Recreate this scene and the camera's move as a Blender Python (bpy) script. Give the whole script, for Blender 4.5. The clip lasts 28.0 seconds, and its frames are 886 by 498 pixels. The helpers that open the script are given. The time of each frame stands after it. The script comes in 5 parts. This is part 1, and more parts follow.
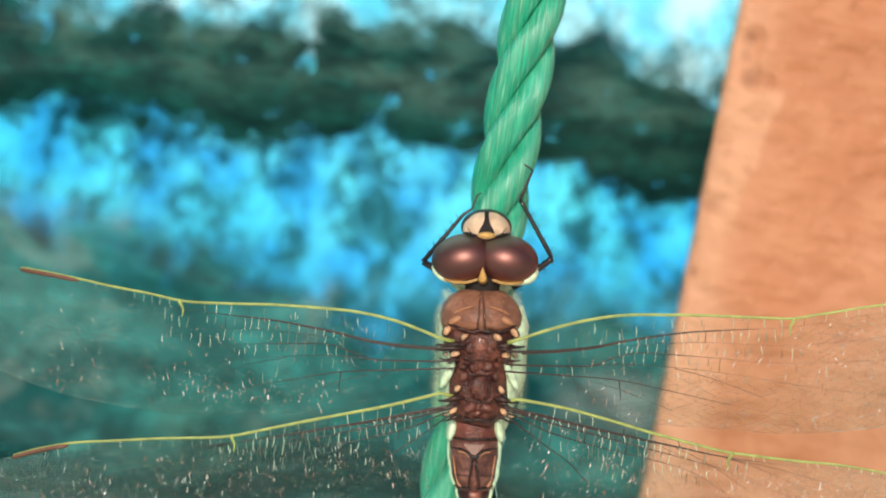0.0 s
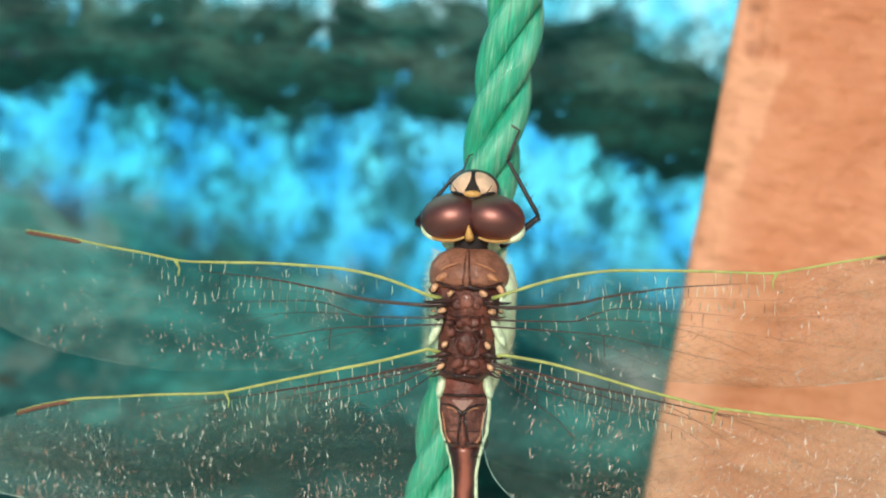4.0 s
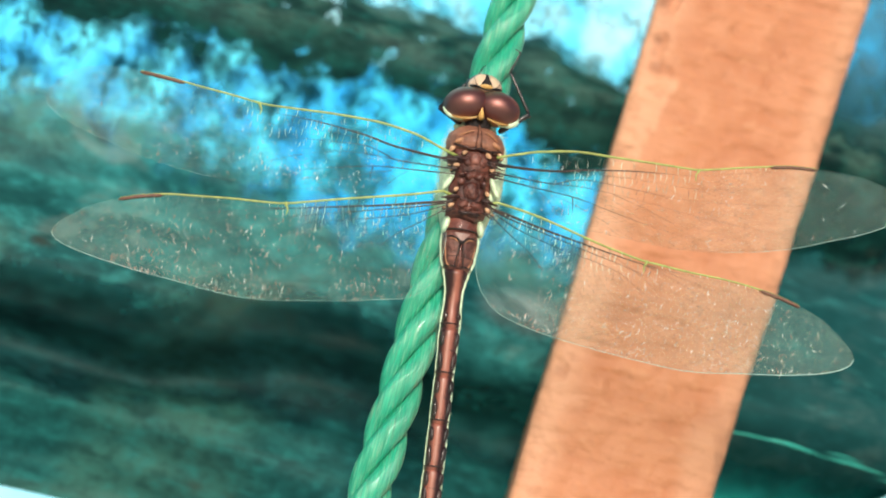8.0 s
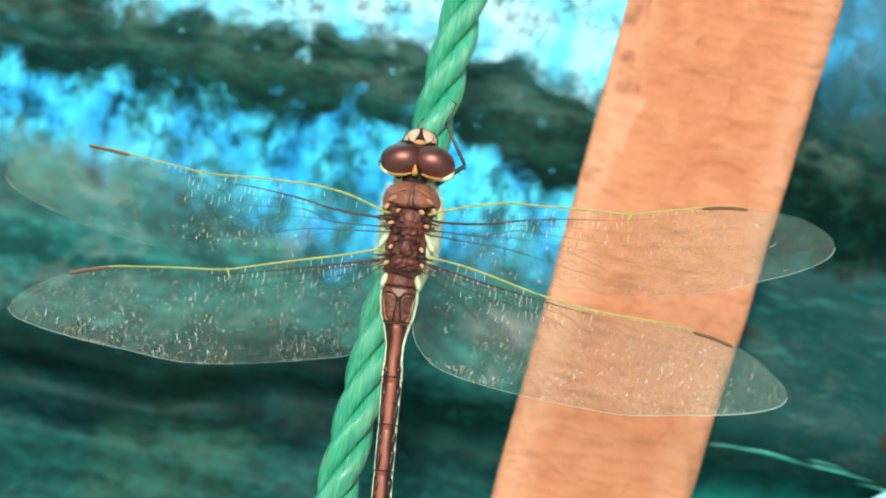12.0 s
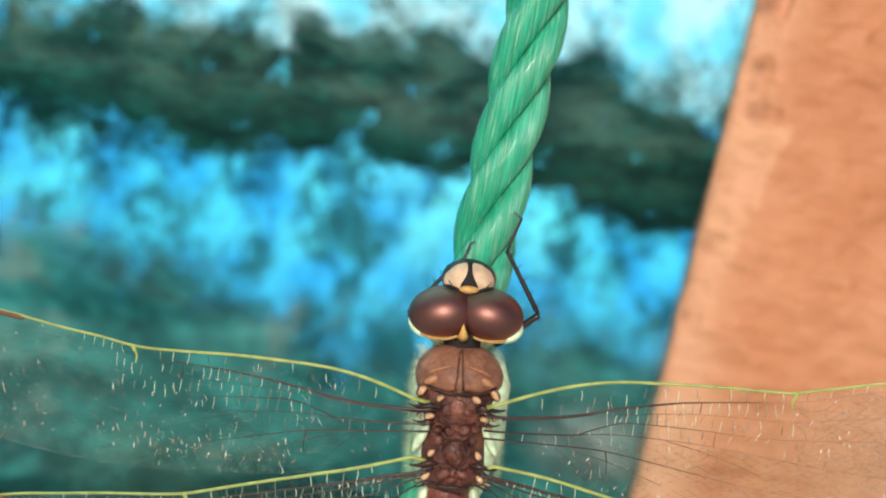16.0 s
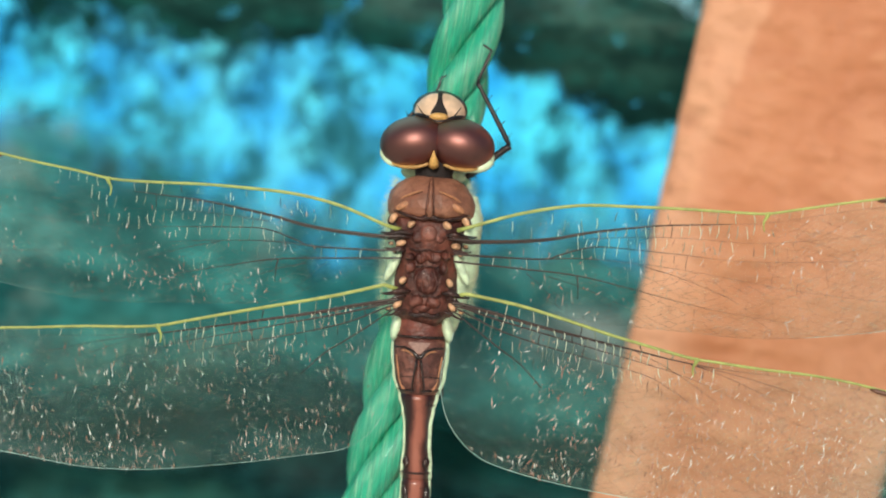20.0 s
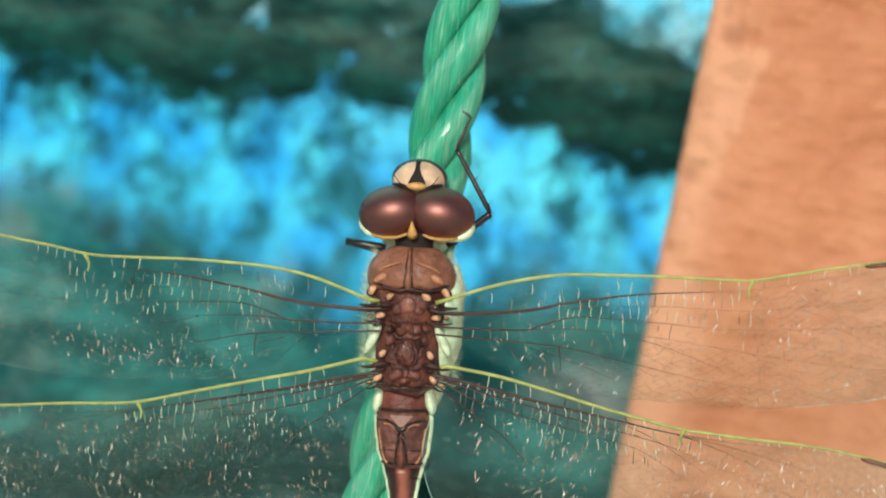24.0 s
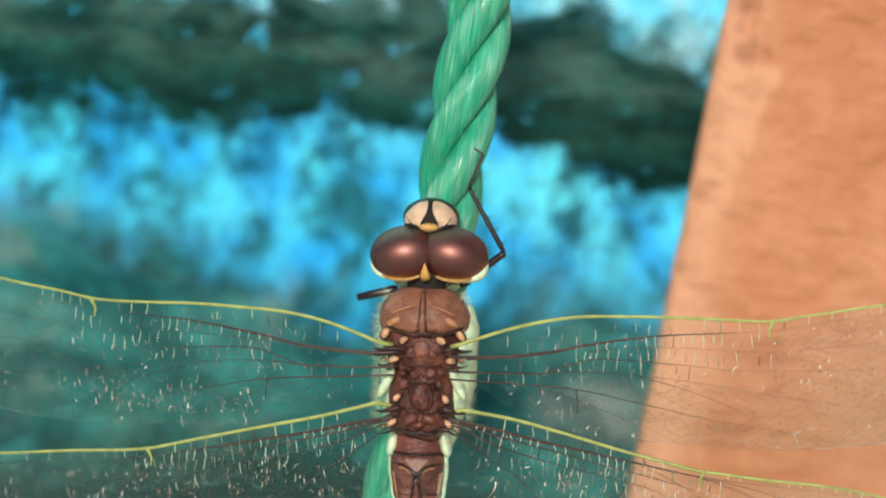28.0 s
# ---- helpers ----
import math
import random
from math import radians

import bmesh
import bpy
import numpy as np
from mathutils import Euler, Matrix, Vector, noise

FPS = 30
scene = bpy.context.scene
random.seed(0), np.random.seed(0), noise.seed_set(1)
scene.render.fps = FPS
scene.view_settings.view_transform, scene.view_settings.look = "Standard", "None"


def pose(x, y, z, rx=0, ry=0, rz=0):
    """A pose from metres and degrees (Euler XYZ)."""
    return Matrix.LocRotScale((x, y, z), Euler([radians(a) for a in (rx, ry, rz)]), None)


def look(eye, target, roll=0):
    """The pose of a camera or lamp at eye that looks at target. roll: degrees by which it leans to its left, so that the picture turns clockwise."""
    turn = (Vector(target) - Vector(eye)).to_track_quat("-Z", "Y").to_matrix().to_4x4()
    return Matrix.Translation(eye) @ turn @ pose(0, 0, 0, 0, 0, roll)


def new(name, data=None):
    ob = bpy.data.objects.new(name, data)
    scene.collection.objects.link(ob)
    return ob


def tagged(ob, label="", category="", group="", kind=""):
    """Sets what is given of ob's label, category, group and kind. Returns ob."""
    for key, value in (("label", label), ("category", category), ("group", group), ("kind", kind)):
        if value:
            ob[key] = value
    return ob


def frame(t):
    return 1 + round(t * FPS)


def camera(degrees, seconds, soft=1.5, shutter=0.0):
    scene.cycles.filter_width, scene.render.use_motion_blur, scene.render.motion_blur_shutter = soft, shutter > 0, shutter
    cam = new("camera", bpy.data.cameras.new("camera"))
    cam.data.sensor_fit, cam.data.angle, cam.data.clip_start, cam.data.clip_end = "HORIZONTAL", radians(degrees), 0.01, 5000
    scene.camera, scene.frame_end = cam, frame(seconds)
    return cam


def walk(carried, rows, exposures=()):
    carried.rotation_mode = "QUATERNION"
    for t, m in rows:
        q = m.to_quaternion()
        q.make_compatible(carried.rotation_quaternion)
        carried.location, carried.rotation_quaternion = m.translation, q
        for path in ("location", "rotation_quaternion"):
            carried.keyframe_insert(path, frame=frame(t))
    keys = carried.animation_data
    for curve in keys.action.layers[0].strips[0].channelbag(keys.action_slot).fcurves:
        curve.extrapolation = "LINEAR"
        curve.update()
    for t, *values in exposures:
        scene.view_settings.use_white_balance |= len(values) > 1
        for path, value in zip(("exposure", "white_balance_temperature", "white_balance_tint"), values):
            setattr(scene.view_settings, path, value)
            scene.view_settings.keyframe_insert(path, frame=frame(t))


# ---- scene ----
LENS, SECONDS = 22, 28.0
cam = camera(LENS, SECONDS, soft=2.0)
# the lens stays focused on the dragonfly, with a shallow depth of field
fly = new("dragonfly")
cam.data.dof.use_dof, cam.data.dof.focus_object, cam.data.dof.aperture_fstop = True, fly, 14.0
PATH = [
    (0, (-0.01419, -0.22204, 0.02427), (-0.01078, 0.02731, 0.00664), 7.48),
    (0.5, (-0.01205, -0.22228, 0.03274), (-0.01053, 0.02652, 0.00831), 7.40),
    (1, (0.00043, -0.22328, 0.02368), (-0.00867, 0.02592, 0.00591), 7.18),
    (1.5, (0.01048, -0.22141, 0.03122), (-0.00659, 0.02702, 0.00909), 6.92),
    (2, (0.01205, -0.22052, 0.03249), (-0.00754, 0.02768, 0.00977), 6.69),
    (2.5, (0.00662, -0.21967, 0.03580), (-0.00922, 0.02847, 0.00985), 6.73),
    (3, (0.01251, -0.22082, 0.01752), (-0.00814, 0.02792, 0.00329), 7.16),
    (3.5, (0.00532, -0.22497, 0.01168), (-0.01057, 0.02435, 0.00231), 6.99),
    (5.5, (0.01096, -0.22741, 0.03885), (-0.01182, 0.01930, 0.00546), 6.59),
    (6, (-0.00104, -0.22860, 0.03921), (-0.01414, 0.01854, 0.00386), 7.19),
    (6.4, (0.00655, -0.23062, 0.03042), (-0.01013, 0.01752, 0.00502), 7.33),
    (6.8, (-0.02086, -0.22923, 0.04646), (-0.01354, 0.01790, 0.00940), 9.56),
    (7, (-0.02228, -0.23178, 0.03357), (-0.01047, 0.01641, 0.00592), 13.17),
    (7.5, (-0.02478, -0.23282, -0.06291), (-0.00715, 0.01114, -0.01118), 15.76),
    (8, (-0.03955, -0.29467, -0.08078), (-0.01339, -0.05231, -0.02529), 13.72),
    (8.5, (-0.03091, -0.30949, -0.05656), (-0.01111, -0.06360, -0.01596), 13.75),
    (9, (-0.03554, -0.31222, -0.03610), (-0.01315, -0.06476, -0.00853), 13.25),
    (9.5, (-0.02690, -0.31135, -0.04162), (-0.01011, -0.06386, -0.01052), 13.46),
    (10, (-0.01127, -0.31233, -0.04177), (-0.00397, -0.06438, -0.01063), 13.45),
    (10.5, (-0.01377, -0.31356, -0.04443), (-0.00571, -0.06573, -0.01252), 12.70),
    (11, (-0.00958, -0.31903, -0.03223), (-0.00372, -0.07019, -0.00891), 12.45),
    (11.5, (-0.00321, -0.31594, -0.03812), (-0.00161, -0.06735, -0.01164), 12.12),
    (12, (0.00250, -0.31391, -0.03608), (-0.00011, -0.06525, -0.01040), 12.14),
    (12.5, (-0.00217, -0.31365, -0.03493), (-0.00208, -0.06498, -0.00919), 11.93),
    (14.5, (-0.01181, -0.23112, 0.02561), (-0.00568, 0.01814, 0.00743), 11.34),
    (15, (-0.01031, -0.23078, 0.02248), (-0.00734, 0.01865, 0.00598), 9.75),
    (15.5, (-0.00947, -0.22815, 0.01922), (-0.00693, 0.02148, 0.00594), 10.36),
    (16, (-0.01838, -0.20306, 0.03812), (-0.00824, 0.04496, 0.00834), 9.94),
    (16.5, (-0.01389, -0.20317, 0.04486), (-0.00748, 0.04409, 0.00845), 9.95),
    (17, (-0.01368, -0.20306, 0.03598), (-0.00741, 0.04509, 0.00632), 10.14),
    (17.5, (-0.00641, -0.20473, 0.02721), (-0.00544, 0.04418, 0.00385), 10.33),
    (18, (-0.00919, -0.20673, 0.02278), (-0.00553, 0.04239, 0.00214), 9.94),
    (18.5, (-0.00600, -0.20707, 0.01807), (-0.00562, 0.04230, 0.00043), 9.81),
    (19, (-0.00448, -0.20640, 0.01967), (-0.00532, 0.04286, 0.00059), 9.59),
    (19.5, (-0.00294, -0.20757, 0.01133), (-0.00588, 0.04210, -0.00120), 9.54),
    (20, (-0.00265, -0.20697, 0.00432), (-0.00523, 0.04292, -0.00266), 9.15),
    (20.5, (-0.00374, -0.20795, 0.00240), (-0.00613, 0.04199, -0.00273), 8.98),
    (21, (-0.00310, -0.20820, 0.01011), (-0.00615, 0.04151, -0.00148), 8.81),
    (21.5, (0.00102, -0.20700, 0.01554), (-0.00543, 0.04241, -0.00037), 8.49),
    (23.5, (0.00594, -0.20418, 0.01157), (-0.00631, 0.04533, 0.00189), 7.91),
    (24, (0.00793, -0.20285, 0.01420), (-0.00660, 0.04648, 0.00310), 8.07),
    (24.5, (0.01354, -0.19973, 0.03269), (-0.00502, 0.04831, 0.00752), 7.84),
    (25, (0.01197, -0.19980, 0.03233), (-0.00633, 0.04835, 0.00809), 7.49),
    (25.5, (0.01680, -0.19881, 0.03288), (-0.00456, 0.04906, 0.00829), 7.40),
    (26, (0.00935, -0.20015, 0.02982), (-0.00674, 0.04834, 0.00754), 7.48),
    (26.5, (0.00621, -0.20247, 0.03032), (-0.00729, 0.04600, 0.00621), 7.31),
    (27, (0.00482, -0.20305, 0.03173), (-0.00642, 0.04535, 0.00584), 7.31),
    (27.5, (0.00611, -0.20278, 0.03176), (-0.00772, 0.04552, 0.00618), 7.25),
    (28, (0.00223, -0.19865, 0.02534), (-0.00756, 0.05029, 0.00450), 7.40),
]
walk(cam, [(t, look(eye, target, roll)) for t, eye, target, roll in PATH], [(0.0, 0.05), (6.8, 0.08), (7.7, 0.27), (12.5, 0.26), (14.3, 0.03), (28.0, -0.05)])

# ---- light: hazy daylight from behind and above the camera ----
world = bpy.data.worlds.new("daylight")
scene.world = world
world.use_nodes = True
wn = world.node_tree
sky = wn.nodes.new("ShaderNodeTexSky")
sky.sky_type, sky.sun_disc = "NISHITA", False
sky.sun_elevation, sky.sun_rotation = radians(20), radians(187)
wn.links.new(sky.outputs[0], wn.nodes["Background"].inputs[0])
wn.nodes["Background"].inputs[1].default_value = 0.075
sun = new("sun", bpy.data.lights.new("sun", "SUN"))
sun.data.energy, sun.data.angle, sun.data.color = 2.9, radians(14), (1.0, 0.90, 0.78)
sun.matrix_world = look((-0.25, -2.0, 0.72), (0, 0, 0))

CM = 0.01


# ---- node helpers ----
class Nodes:
    """A short way to write a node material."""

    def __init__(self, name):
        self.mat = bpy.data.materials.new(name)
        self.mat.use_nodes = True
        self.tree = self.mat.node_tree
        self.tree.nodes.clear()
        self.out = self.add("ShaderNodeOutputMaterial")

    def add(self, kind):
        return self.tree.nodes.new(kind)

    def link(self, value, socket):
        if isinstance(value, bpy.types.NodeSocket):
            self.tree.links.new(value, socket)
        elif value is not None:
            if isinstance(value, tuple) and len(value) == 3 and socket.type == "RGBA":
                value = (*value, 1.0)
            socket.default_value = value

    def place(self, scale=(1, 1, 1), local=False):
        """Position in centimetres, stretched."""
        if local:
            src = self.add("ShaderNodeTexCoord").outputs["Object"]
        else:
            src = self.add("ShaderNodeNewGeometry").outputs["Position"]
        m = self.add("ShaderNodeMapping")
        m.inputs["Scale"].default_value = tuple(100.0 * s for s in scale)
        self.link(src, m.inputs["Vector"])
        return m.outputs[0]

    def noise(self, scale=(1, 1, 1), size=1.0, detail=4.0, rough=0.55, warp=0.0, local=False):
        n = self.add("ShaderNodeTexNoise")
        self.link(self.place(scale, local), n.inputs["Vector"])
        n.inputs["Scale"].default_value, n.inputs["Detail"].default_value = size, detail
        n.inputs["Roughness"].default_value, n.inputs["Distortion"].default_value = rough, warp
        return n.outputs[0]

    def axis(self, which):
        s = self.add("ShaderNodeSeparateXYZ")
        self.link(self.place(), s.inputs[0])
        return s.outputs[which]

    def math(self, op, a, b=0.0, c=0.0):
        n = self.add("ShaderNodeMath")
        n.operation = op
        for v, s in zip((a, b, c), n.inputs):
            self.link(v, s)
        return n.outputs[0]

    def span(self, v, lo, hi, a=0.0, b=1.0, smooth=True):
        n = self.add("ShaderNodeMapRange")
        n.interpolation_type = "SMOOTHSTEP" if smooth else "LINEAR"
        for x, s in zip((v, lo, hi, a, b), n.inputs):
            self.link(x, s)
        return n.outputs[0]

    def mix(self, f, a, b):
        n = self.add("ShaderNodeMix")
        n.data_type = "RGBA"
        self.link(f, n.inputs[0])
        self.link(a, n.inputs[6])
        self.link(b, n.inputs[7])
        return n.outputs[2]

    def bump(self, h, strength=0.3, distance=0.0005):
        n = self.add("ShaderNodeBump")
        n.inputs["Strength"].default_value, n.inputs["Distance"].default_value = strength, distance
        self.link(h, n.inputs["Height"])
        return n.outputs[0]

    def bsdf(self, color, rough=0.5, normal=None, metal=0.0, spec=None, coat=0.0, sheen=0.0, through=0.0):
        n = self.add("ShaderNodeBsdfPrincipled")
        self.link(color, n.inputs["Base Color"])
        self.link(rough, n.inputs["Roughness"])
        self.link(metal, n.inputs["Metallic"])
        self.link(spec, n.inputs["Specular IOR Level"])
        self.link(coat, n.inputs["Coat Weight"])
        self.link(sheen, n.inputs["Sheen Weight"])
        if normal is not None:
            self.link(normal, n.inputs["Normal"])
        return n.outputs[0]

    def clear(self, color=(1, 1, 1)):
        n = self.add("ShaderNodeBsdfTransparent")
        self.link(color, n.inputs[0])
        return n.outputs[0]

    def translucent(self, color):
        n = self.add("ShaderNodeBsdfTranslucent")
        self.link(color, n.inputs[0])
        return n.outputs[0]

    def blend(self, f, a, b):
        n = self.add("ShaderNodeMixShader")
        for v, s in zip((f, a, b), n.inputs):
            self.link(v, s)
        return n.outputs[0]

    def done(self, shader):
        self.link(shader, self.out.inputs[0])
        return self.mat


def chitin(name, dark, light, rough=0.35, size=14.0, coat=0.15):
    """Insect shell: mottled two-tone with fine pits."""
    n = Nodes(name)
    a = n.noise(size=size * 0.25, detail=5, local=True)
    b = n.noise(size=size * 2.2, detail=3, local=True)
    tone = n.mix(n.span(a, 0.35, 0.65), dark, light)
    mid = n.noise(size=size * 0.85, detail=3, warp=0.5, local=True)
    tone = n.mix(n.span(mid, 0.36, 0.60, 0.6, 0.0), tone, tuple(0.45 * v for v in dark))
    tone = n.mix(n.span(b, 0.45, 0.75, 0.0, 0.35), tone, tuple(0.5 * v for v in dark))
    return n.done(n.bsdf(tone, n.span(b, 0.3, 0.7, rough * 0.8, rough * 1.3), n.bump(n.math("ADD", b, mid), 0.6, 0.00025), coat=coat))


# ---- materials ----
def rope_material():
    n = Nodes("green_polymer_rope")
    fine = n.noise((44, 3.0, 0.8), 2.4, 3, local=True)
    broad = n.noise((1, 1, 1), 1.6, 3, local=True)
    thread = n.noise((60, 4.0, 0.9), 2.0, 2, local=True)
    tone = n.mix(n.span(fine, 0.30, 0.70), (0.003, 0.27, 0.150), (0.030, 0.64, 0.39))
    tone = n.mix(n.span(broad, 0.5, 0.72, 0.0, 0.4), tone, (0.11, 0.72, 0.50))
    # pale fibres, brightened so that their colour carries the rope's highlights
    tone = n.mix(n.span(thread, 0.52, 0.70, 0.0, 0.60), tone, (0.50, 0.88, 0.62))
    skin = n.bsdf(tone, 0.30, n.bump(fine, 0.7, 0.0003), spec=0.9, coat=0.15)
    return n.done(n.blend(0.05, skin, n.translucent((0.10, 0.95, 0.70))))


# knocks in the post's face: x, z, size, depth and darkness
SCARS = ((1.98, 4.05, 0.12, 0.95), (2.05, 4.24, 0.10, 0.85), (2.10, 4.42, 0.06, 0.6), (2.00, 3.41, 0.09, 0.8), (1.97, 3.20, 0.06, 0.5), (2.04, 2.95, 0.09, 0.55), (2.25, 2.95, 0.05, 0.35), (1.79, 1.50, 0.07, 0.5), (1.72, 0.75, 0.06, 0.4), (3.09, 3.87, 0.05, 0.22), (3.10, 3.13, 0.06, 0.20), (3.38, 3.19, 0.10, 0.16), (3.78, 3.12, 0.05, 0.25), (3.95, 3.70, 0.05, 0.15), (1.66, -1.95, 0.08, 0.35))


def post_material():
    n = Nodes("orange_planed_wood")
    saw = n.noise((0.7, 0.7, 2.0), 1.2, 2, 0.5)
    comb = n.noise((1.3, 1.3, 4.2), 1.3, 1, 0.5)
    lump = n.noise((1.0, 1.0, 1.2), 2.3, 2, 0.5)
    pits = n.noise((1.5, 1.5, 1.2), 2.4, 1, 0.5)
    stain = n.noise((1, 1, 0.6), 0.5, 2)
    tone = n.mix(n.span(saw, 0.3, 0.7), (0.500, 0.190, 0.090), (0.570, 0.232, 0.113))
    tone = n.mix(n.span(lump, 0.36, 0.70, 0.0, 0.55), tone, (0.630, 0.284, 0.154))
    tone = n.mix(n.span(stain, 0.40, 0.64, 0.0, 0.50), tone, (0.640, 0.298, 0.168))
    tone = n.mix(n.span(comb, 0.45, 0.80, 0.0, 0.14), tone, (0.44, 0.172, 0.080))
    tone = n.mix(n.span(pits, 0.55, 0.85, 0.0, 0.16), tone, (0.36, 0.135, 0.065))
    # paler strips with ragged borders along both long edges
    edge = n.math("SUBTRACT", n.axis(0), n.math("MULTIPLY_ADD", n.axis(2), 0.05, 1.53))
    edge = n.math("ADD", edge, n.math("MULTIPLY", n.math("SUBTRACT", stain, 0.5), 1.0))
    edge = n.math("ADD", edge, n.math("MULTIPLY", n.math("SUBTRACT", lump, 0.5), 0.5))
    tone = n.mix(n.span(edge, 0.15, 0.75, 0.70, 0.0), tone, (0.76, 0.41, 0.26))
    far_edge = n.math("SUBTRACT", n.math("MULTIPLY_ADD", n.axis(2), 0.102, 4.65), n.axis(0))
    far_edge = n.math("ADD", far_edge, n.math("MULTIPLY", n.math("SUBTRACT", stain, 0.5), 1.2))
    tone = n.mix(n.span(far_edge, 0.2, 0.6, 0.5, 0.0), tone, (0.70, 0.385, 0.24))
    along = n.math("ADD", n.axis(2), n.math("MULTIPLY", n.math("SUBTRACT", lump, 0.5), 0.22))
    wide = n.math("SUBTRACT", n.math("MULTIPLY_ADD", n.axis(2), 0.26, 1.72), n.axis(0))
    wide = n.math("ADD", wide, n.math("MULTIPLY", n.math("SUBTRACT", pits, 0.5), 0.25))
    patch = n.math("MULTIPLY", n.math("MULTIPLY", n.span(along, 2.92, 2.82), n.span(along, 0.9, 1.7)), n.span(wide, -0.03, 0.05))
    tone = n.mix(n.math("MULTIPLY", patch, 0.8), tone, (0.72, 0.375, 0.225))
    where = n.place((1, 0, 1))
    for x, z, r, k in SCARS:
        d = n.add("ShaderNodeVectorMath")
        d.operation = "DISTANCE"
        n.link(where, d.inputs[0])
        d.inputs[1].default_value = (x, 0.0, z)
        reach = n.math("ADD", d.outputs["Value"], n.math("MULTIPLY", n.math("SUBTRACT", lump, 0.5), 0.12))
        # shade inside each dent, added as a dark tone
        tone = n.mix(n.span(reach, 0.2 * r, 1.9 * r, 0.75 * k, 0.0), tone, (0.20, 0.075, 0.04))
    ridge = n.noise((0.9, 0.9, 11.0), 1.0, 1, 0.5)
    tone = n.mix(n.span(ridge, 0.52, 0.70, 0.0, 0.09), tone, (0.40, 0.150, 0.072))
    tone = n.mix(n.span(ridge, 0.48, 0.32, 0.0, 0.12), tone, (0.70, 0.340, 0.190))
    saw = n.math("MULTIPLY_ADD", comb, 0.25, n.math("MULTIPLY_ADD", ridge, -0.08, saw))
    pock = n.noise((1.0, 1.0, 1.15), 4.4, 2, 0.5)
    tone = n.mix(n.span(pock, 0.56, 0.78, 0.0, 0.32), tone, (0.42, 0.165, 0.078))
    tone = n.mix(n.span(pock, 0.42, 0.24, 0.0, 0.30), tone, (0.70, 0.36, 0.19))
    saw = n.math("MULTIPLY_ADD", pock, -0.55, saw)
    h = n.math("ADD", n.math("MULTIPLY", saw, 0.7), n.math("MULTIPLY", lump, 0.7))
    return n.done(n.bsdf(tone, 0.6, n.bump(h, 0.9, 0.0016), spec=0.3))


def net_material(name, dark, mid, warm, zlo=None, zhi=None, soft=0.3, rise=0.0, push=1.7, torn=True, pale_tone=None, glow_tint=None):
    """Green woven netting. Its weave thins out towards ragged borders at zlo and zhi (cm), where it lets the sky through."""
    n = Nodes(name)
    streak = n.noise((0.45, 0.45, 1.4), 1.0, 3, 0.5, 0.2)
    cloud = n.noise((0.8, 0.8, 1.0), 0.42, 2)
    fine = n.noise((0.8, 0.8, 2.0), 1.7, 2, 0.5, 0.2)
    tone = n.mix(n.span(streak, 0.32, 0.68), dark, mid)
    tone = n.mix(n.math("MULTIPLY", n.span(cloud, 0.46, 0.66, 0.0, 0.8), n.span(n.axis(0), 1.0, 4.5, 1.0, 0.15)), tone, warm)
    if pale_tone:
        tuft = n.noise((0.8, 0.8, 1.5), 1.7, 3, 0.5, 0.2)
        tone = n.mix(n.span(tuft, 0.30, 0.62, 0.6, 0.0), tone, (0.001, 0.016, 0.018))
        # paler tufts, stronger towards the top of the roll
        tone = n.mix(n.math("MULTIPLY", n.span(tuft, 0.40, 0.68, 0.0, 0.85), n.span(n.axis(2), 1.8, 2.7)), tone, pale_tone)
    speck = n.noise((1.0, 1.0, 1.3), 1.4, 2, 0.5)
    tone = n.mix(n.span(speck, 0.64, 0.76, 0.0, 0.45), tone, (0.034, 0.046, 0.036))
    tone = n.mix(n.span(fine, 0.55, 0.78, 0.0, 0.45), tone, tuple(min(1.0, 1.9 * v) for v in mid))
    grit = n.noise((1.0, 1.0, 1.4), 4.0, 2, 0.5)
    tone = n.mix(n.span(grit, 0.34, 0.52, 0.32, 0.0), tone, tuple(0.4 * v for v in dark))
    tone = n.mix(n.span(grit, 0.52, 0.72, 0.0, 0.32), tone, tuple(min(1.0, 2.0 * v) for v in mid))
    if rise:
        # pale grey patch right of the dragonfly's body
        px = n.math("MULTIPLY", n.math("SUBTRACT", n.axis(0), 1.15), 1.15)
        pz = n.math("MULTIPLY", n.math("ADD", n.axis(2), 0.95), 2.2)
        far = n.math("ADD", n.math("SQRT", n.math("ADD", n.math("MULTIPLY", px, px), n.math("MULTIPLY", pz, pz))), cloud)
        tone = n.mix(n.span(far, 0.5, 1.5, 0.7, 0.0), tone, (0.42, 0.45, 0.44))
        worn = n.noise((0.8, 0.8, 1.1), 0.95, 3, 0.6, 0.4)
        tone = n.mix(n.span(worn, 0.36, 0.50, 0.62, 0.0), tone, tuple(0.45 * v for v in dark))
        tone = n.mix(n.span(worn, 0.54, 0.70, 0.0, 0.6), tone, (0.22, 0.33, 0.30))
        # right of the post, shade is put into the colour as darker net
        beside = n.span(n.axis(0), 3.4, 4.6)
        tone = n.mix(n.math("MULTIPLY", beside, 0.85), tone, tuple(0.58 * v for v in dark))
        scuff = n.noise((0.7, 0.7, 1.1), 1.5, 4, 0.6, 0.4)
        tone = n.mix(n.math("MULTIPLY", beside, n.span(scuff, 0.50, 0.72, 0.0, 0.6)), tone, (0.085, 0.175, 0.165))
    if glow_tint:
        # teal glow low on the right, painted into the net's colour
        glow_patch = n.math("MULTIPLY", n.span(n.axis(0), 3.6, 5.2), n.span(n.math("ADD", n.axis(2), n.math("MULTIPLY", cloud, 1.2)), -0.5, -1.3))
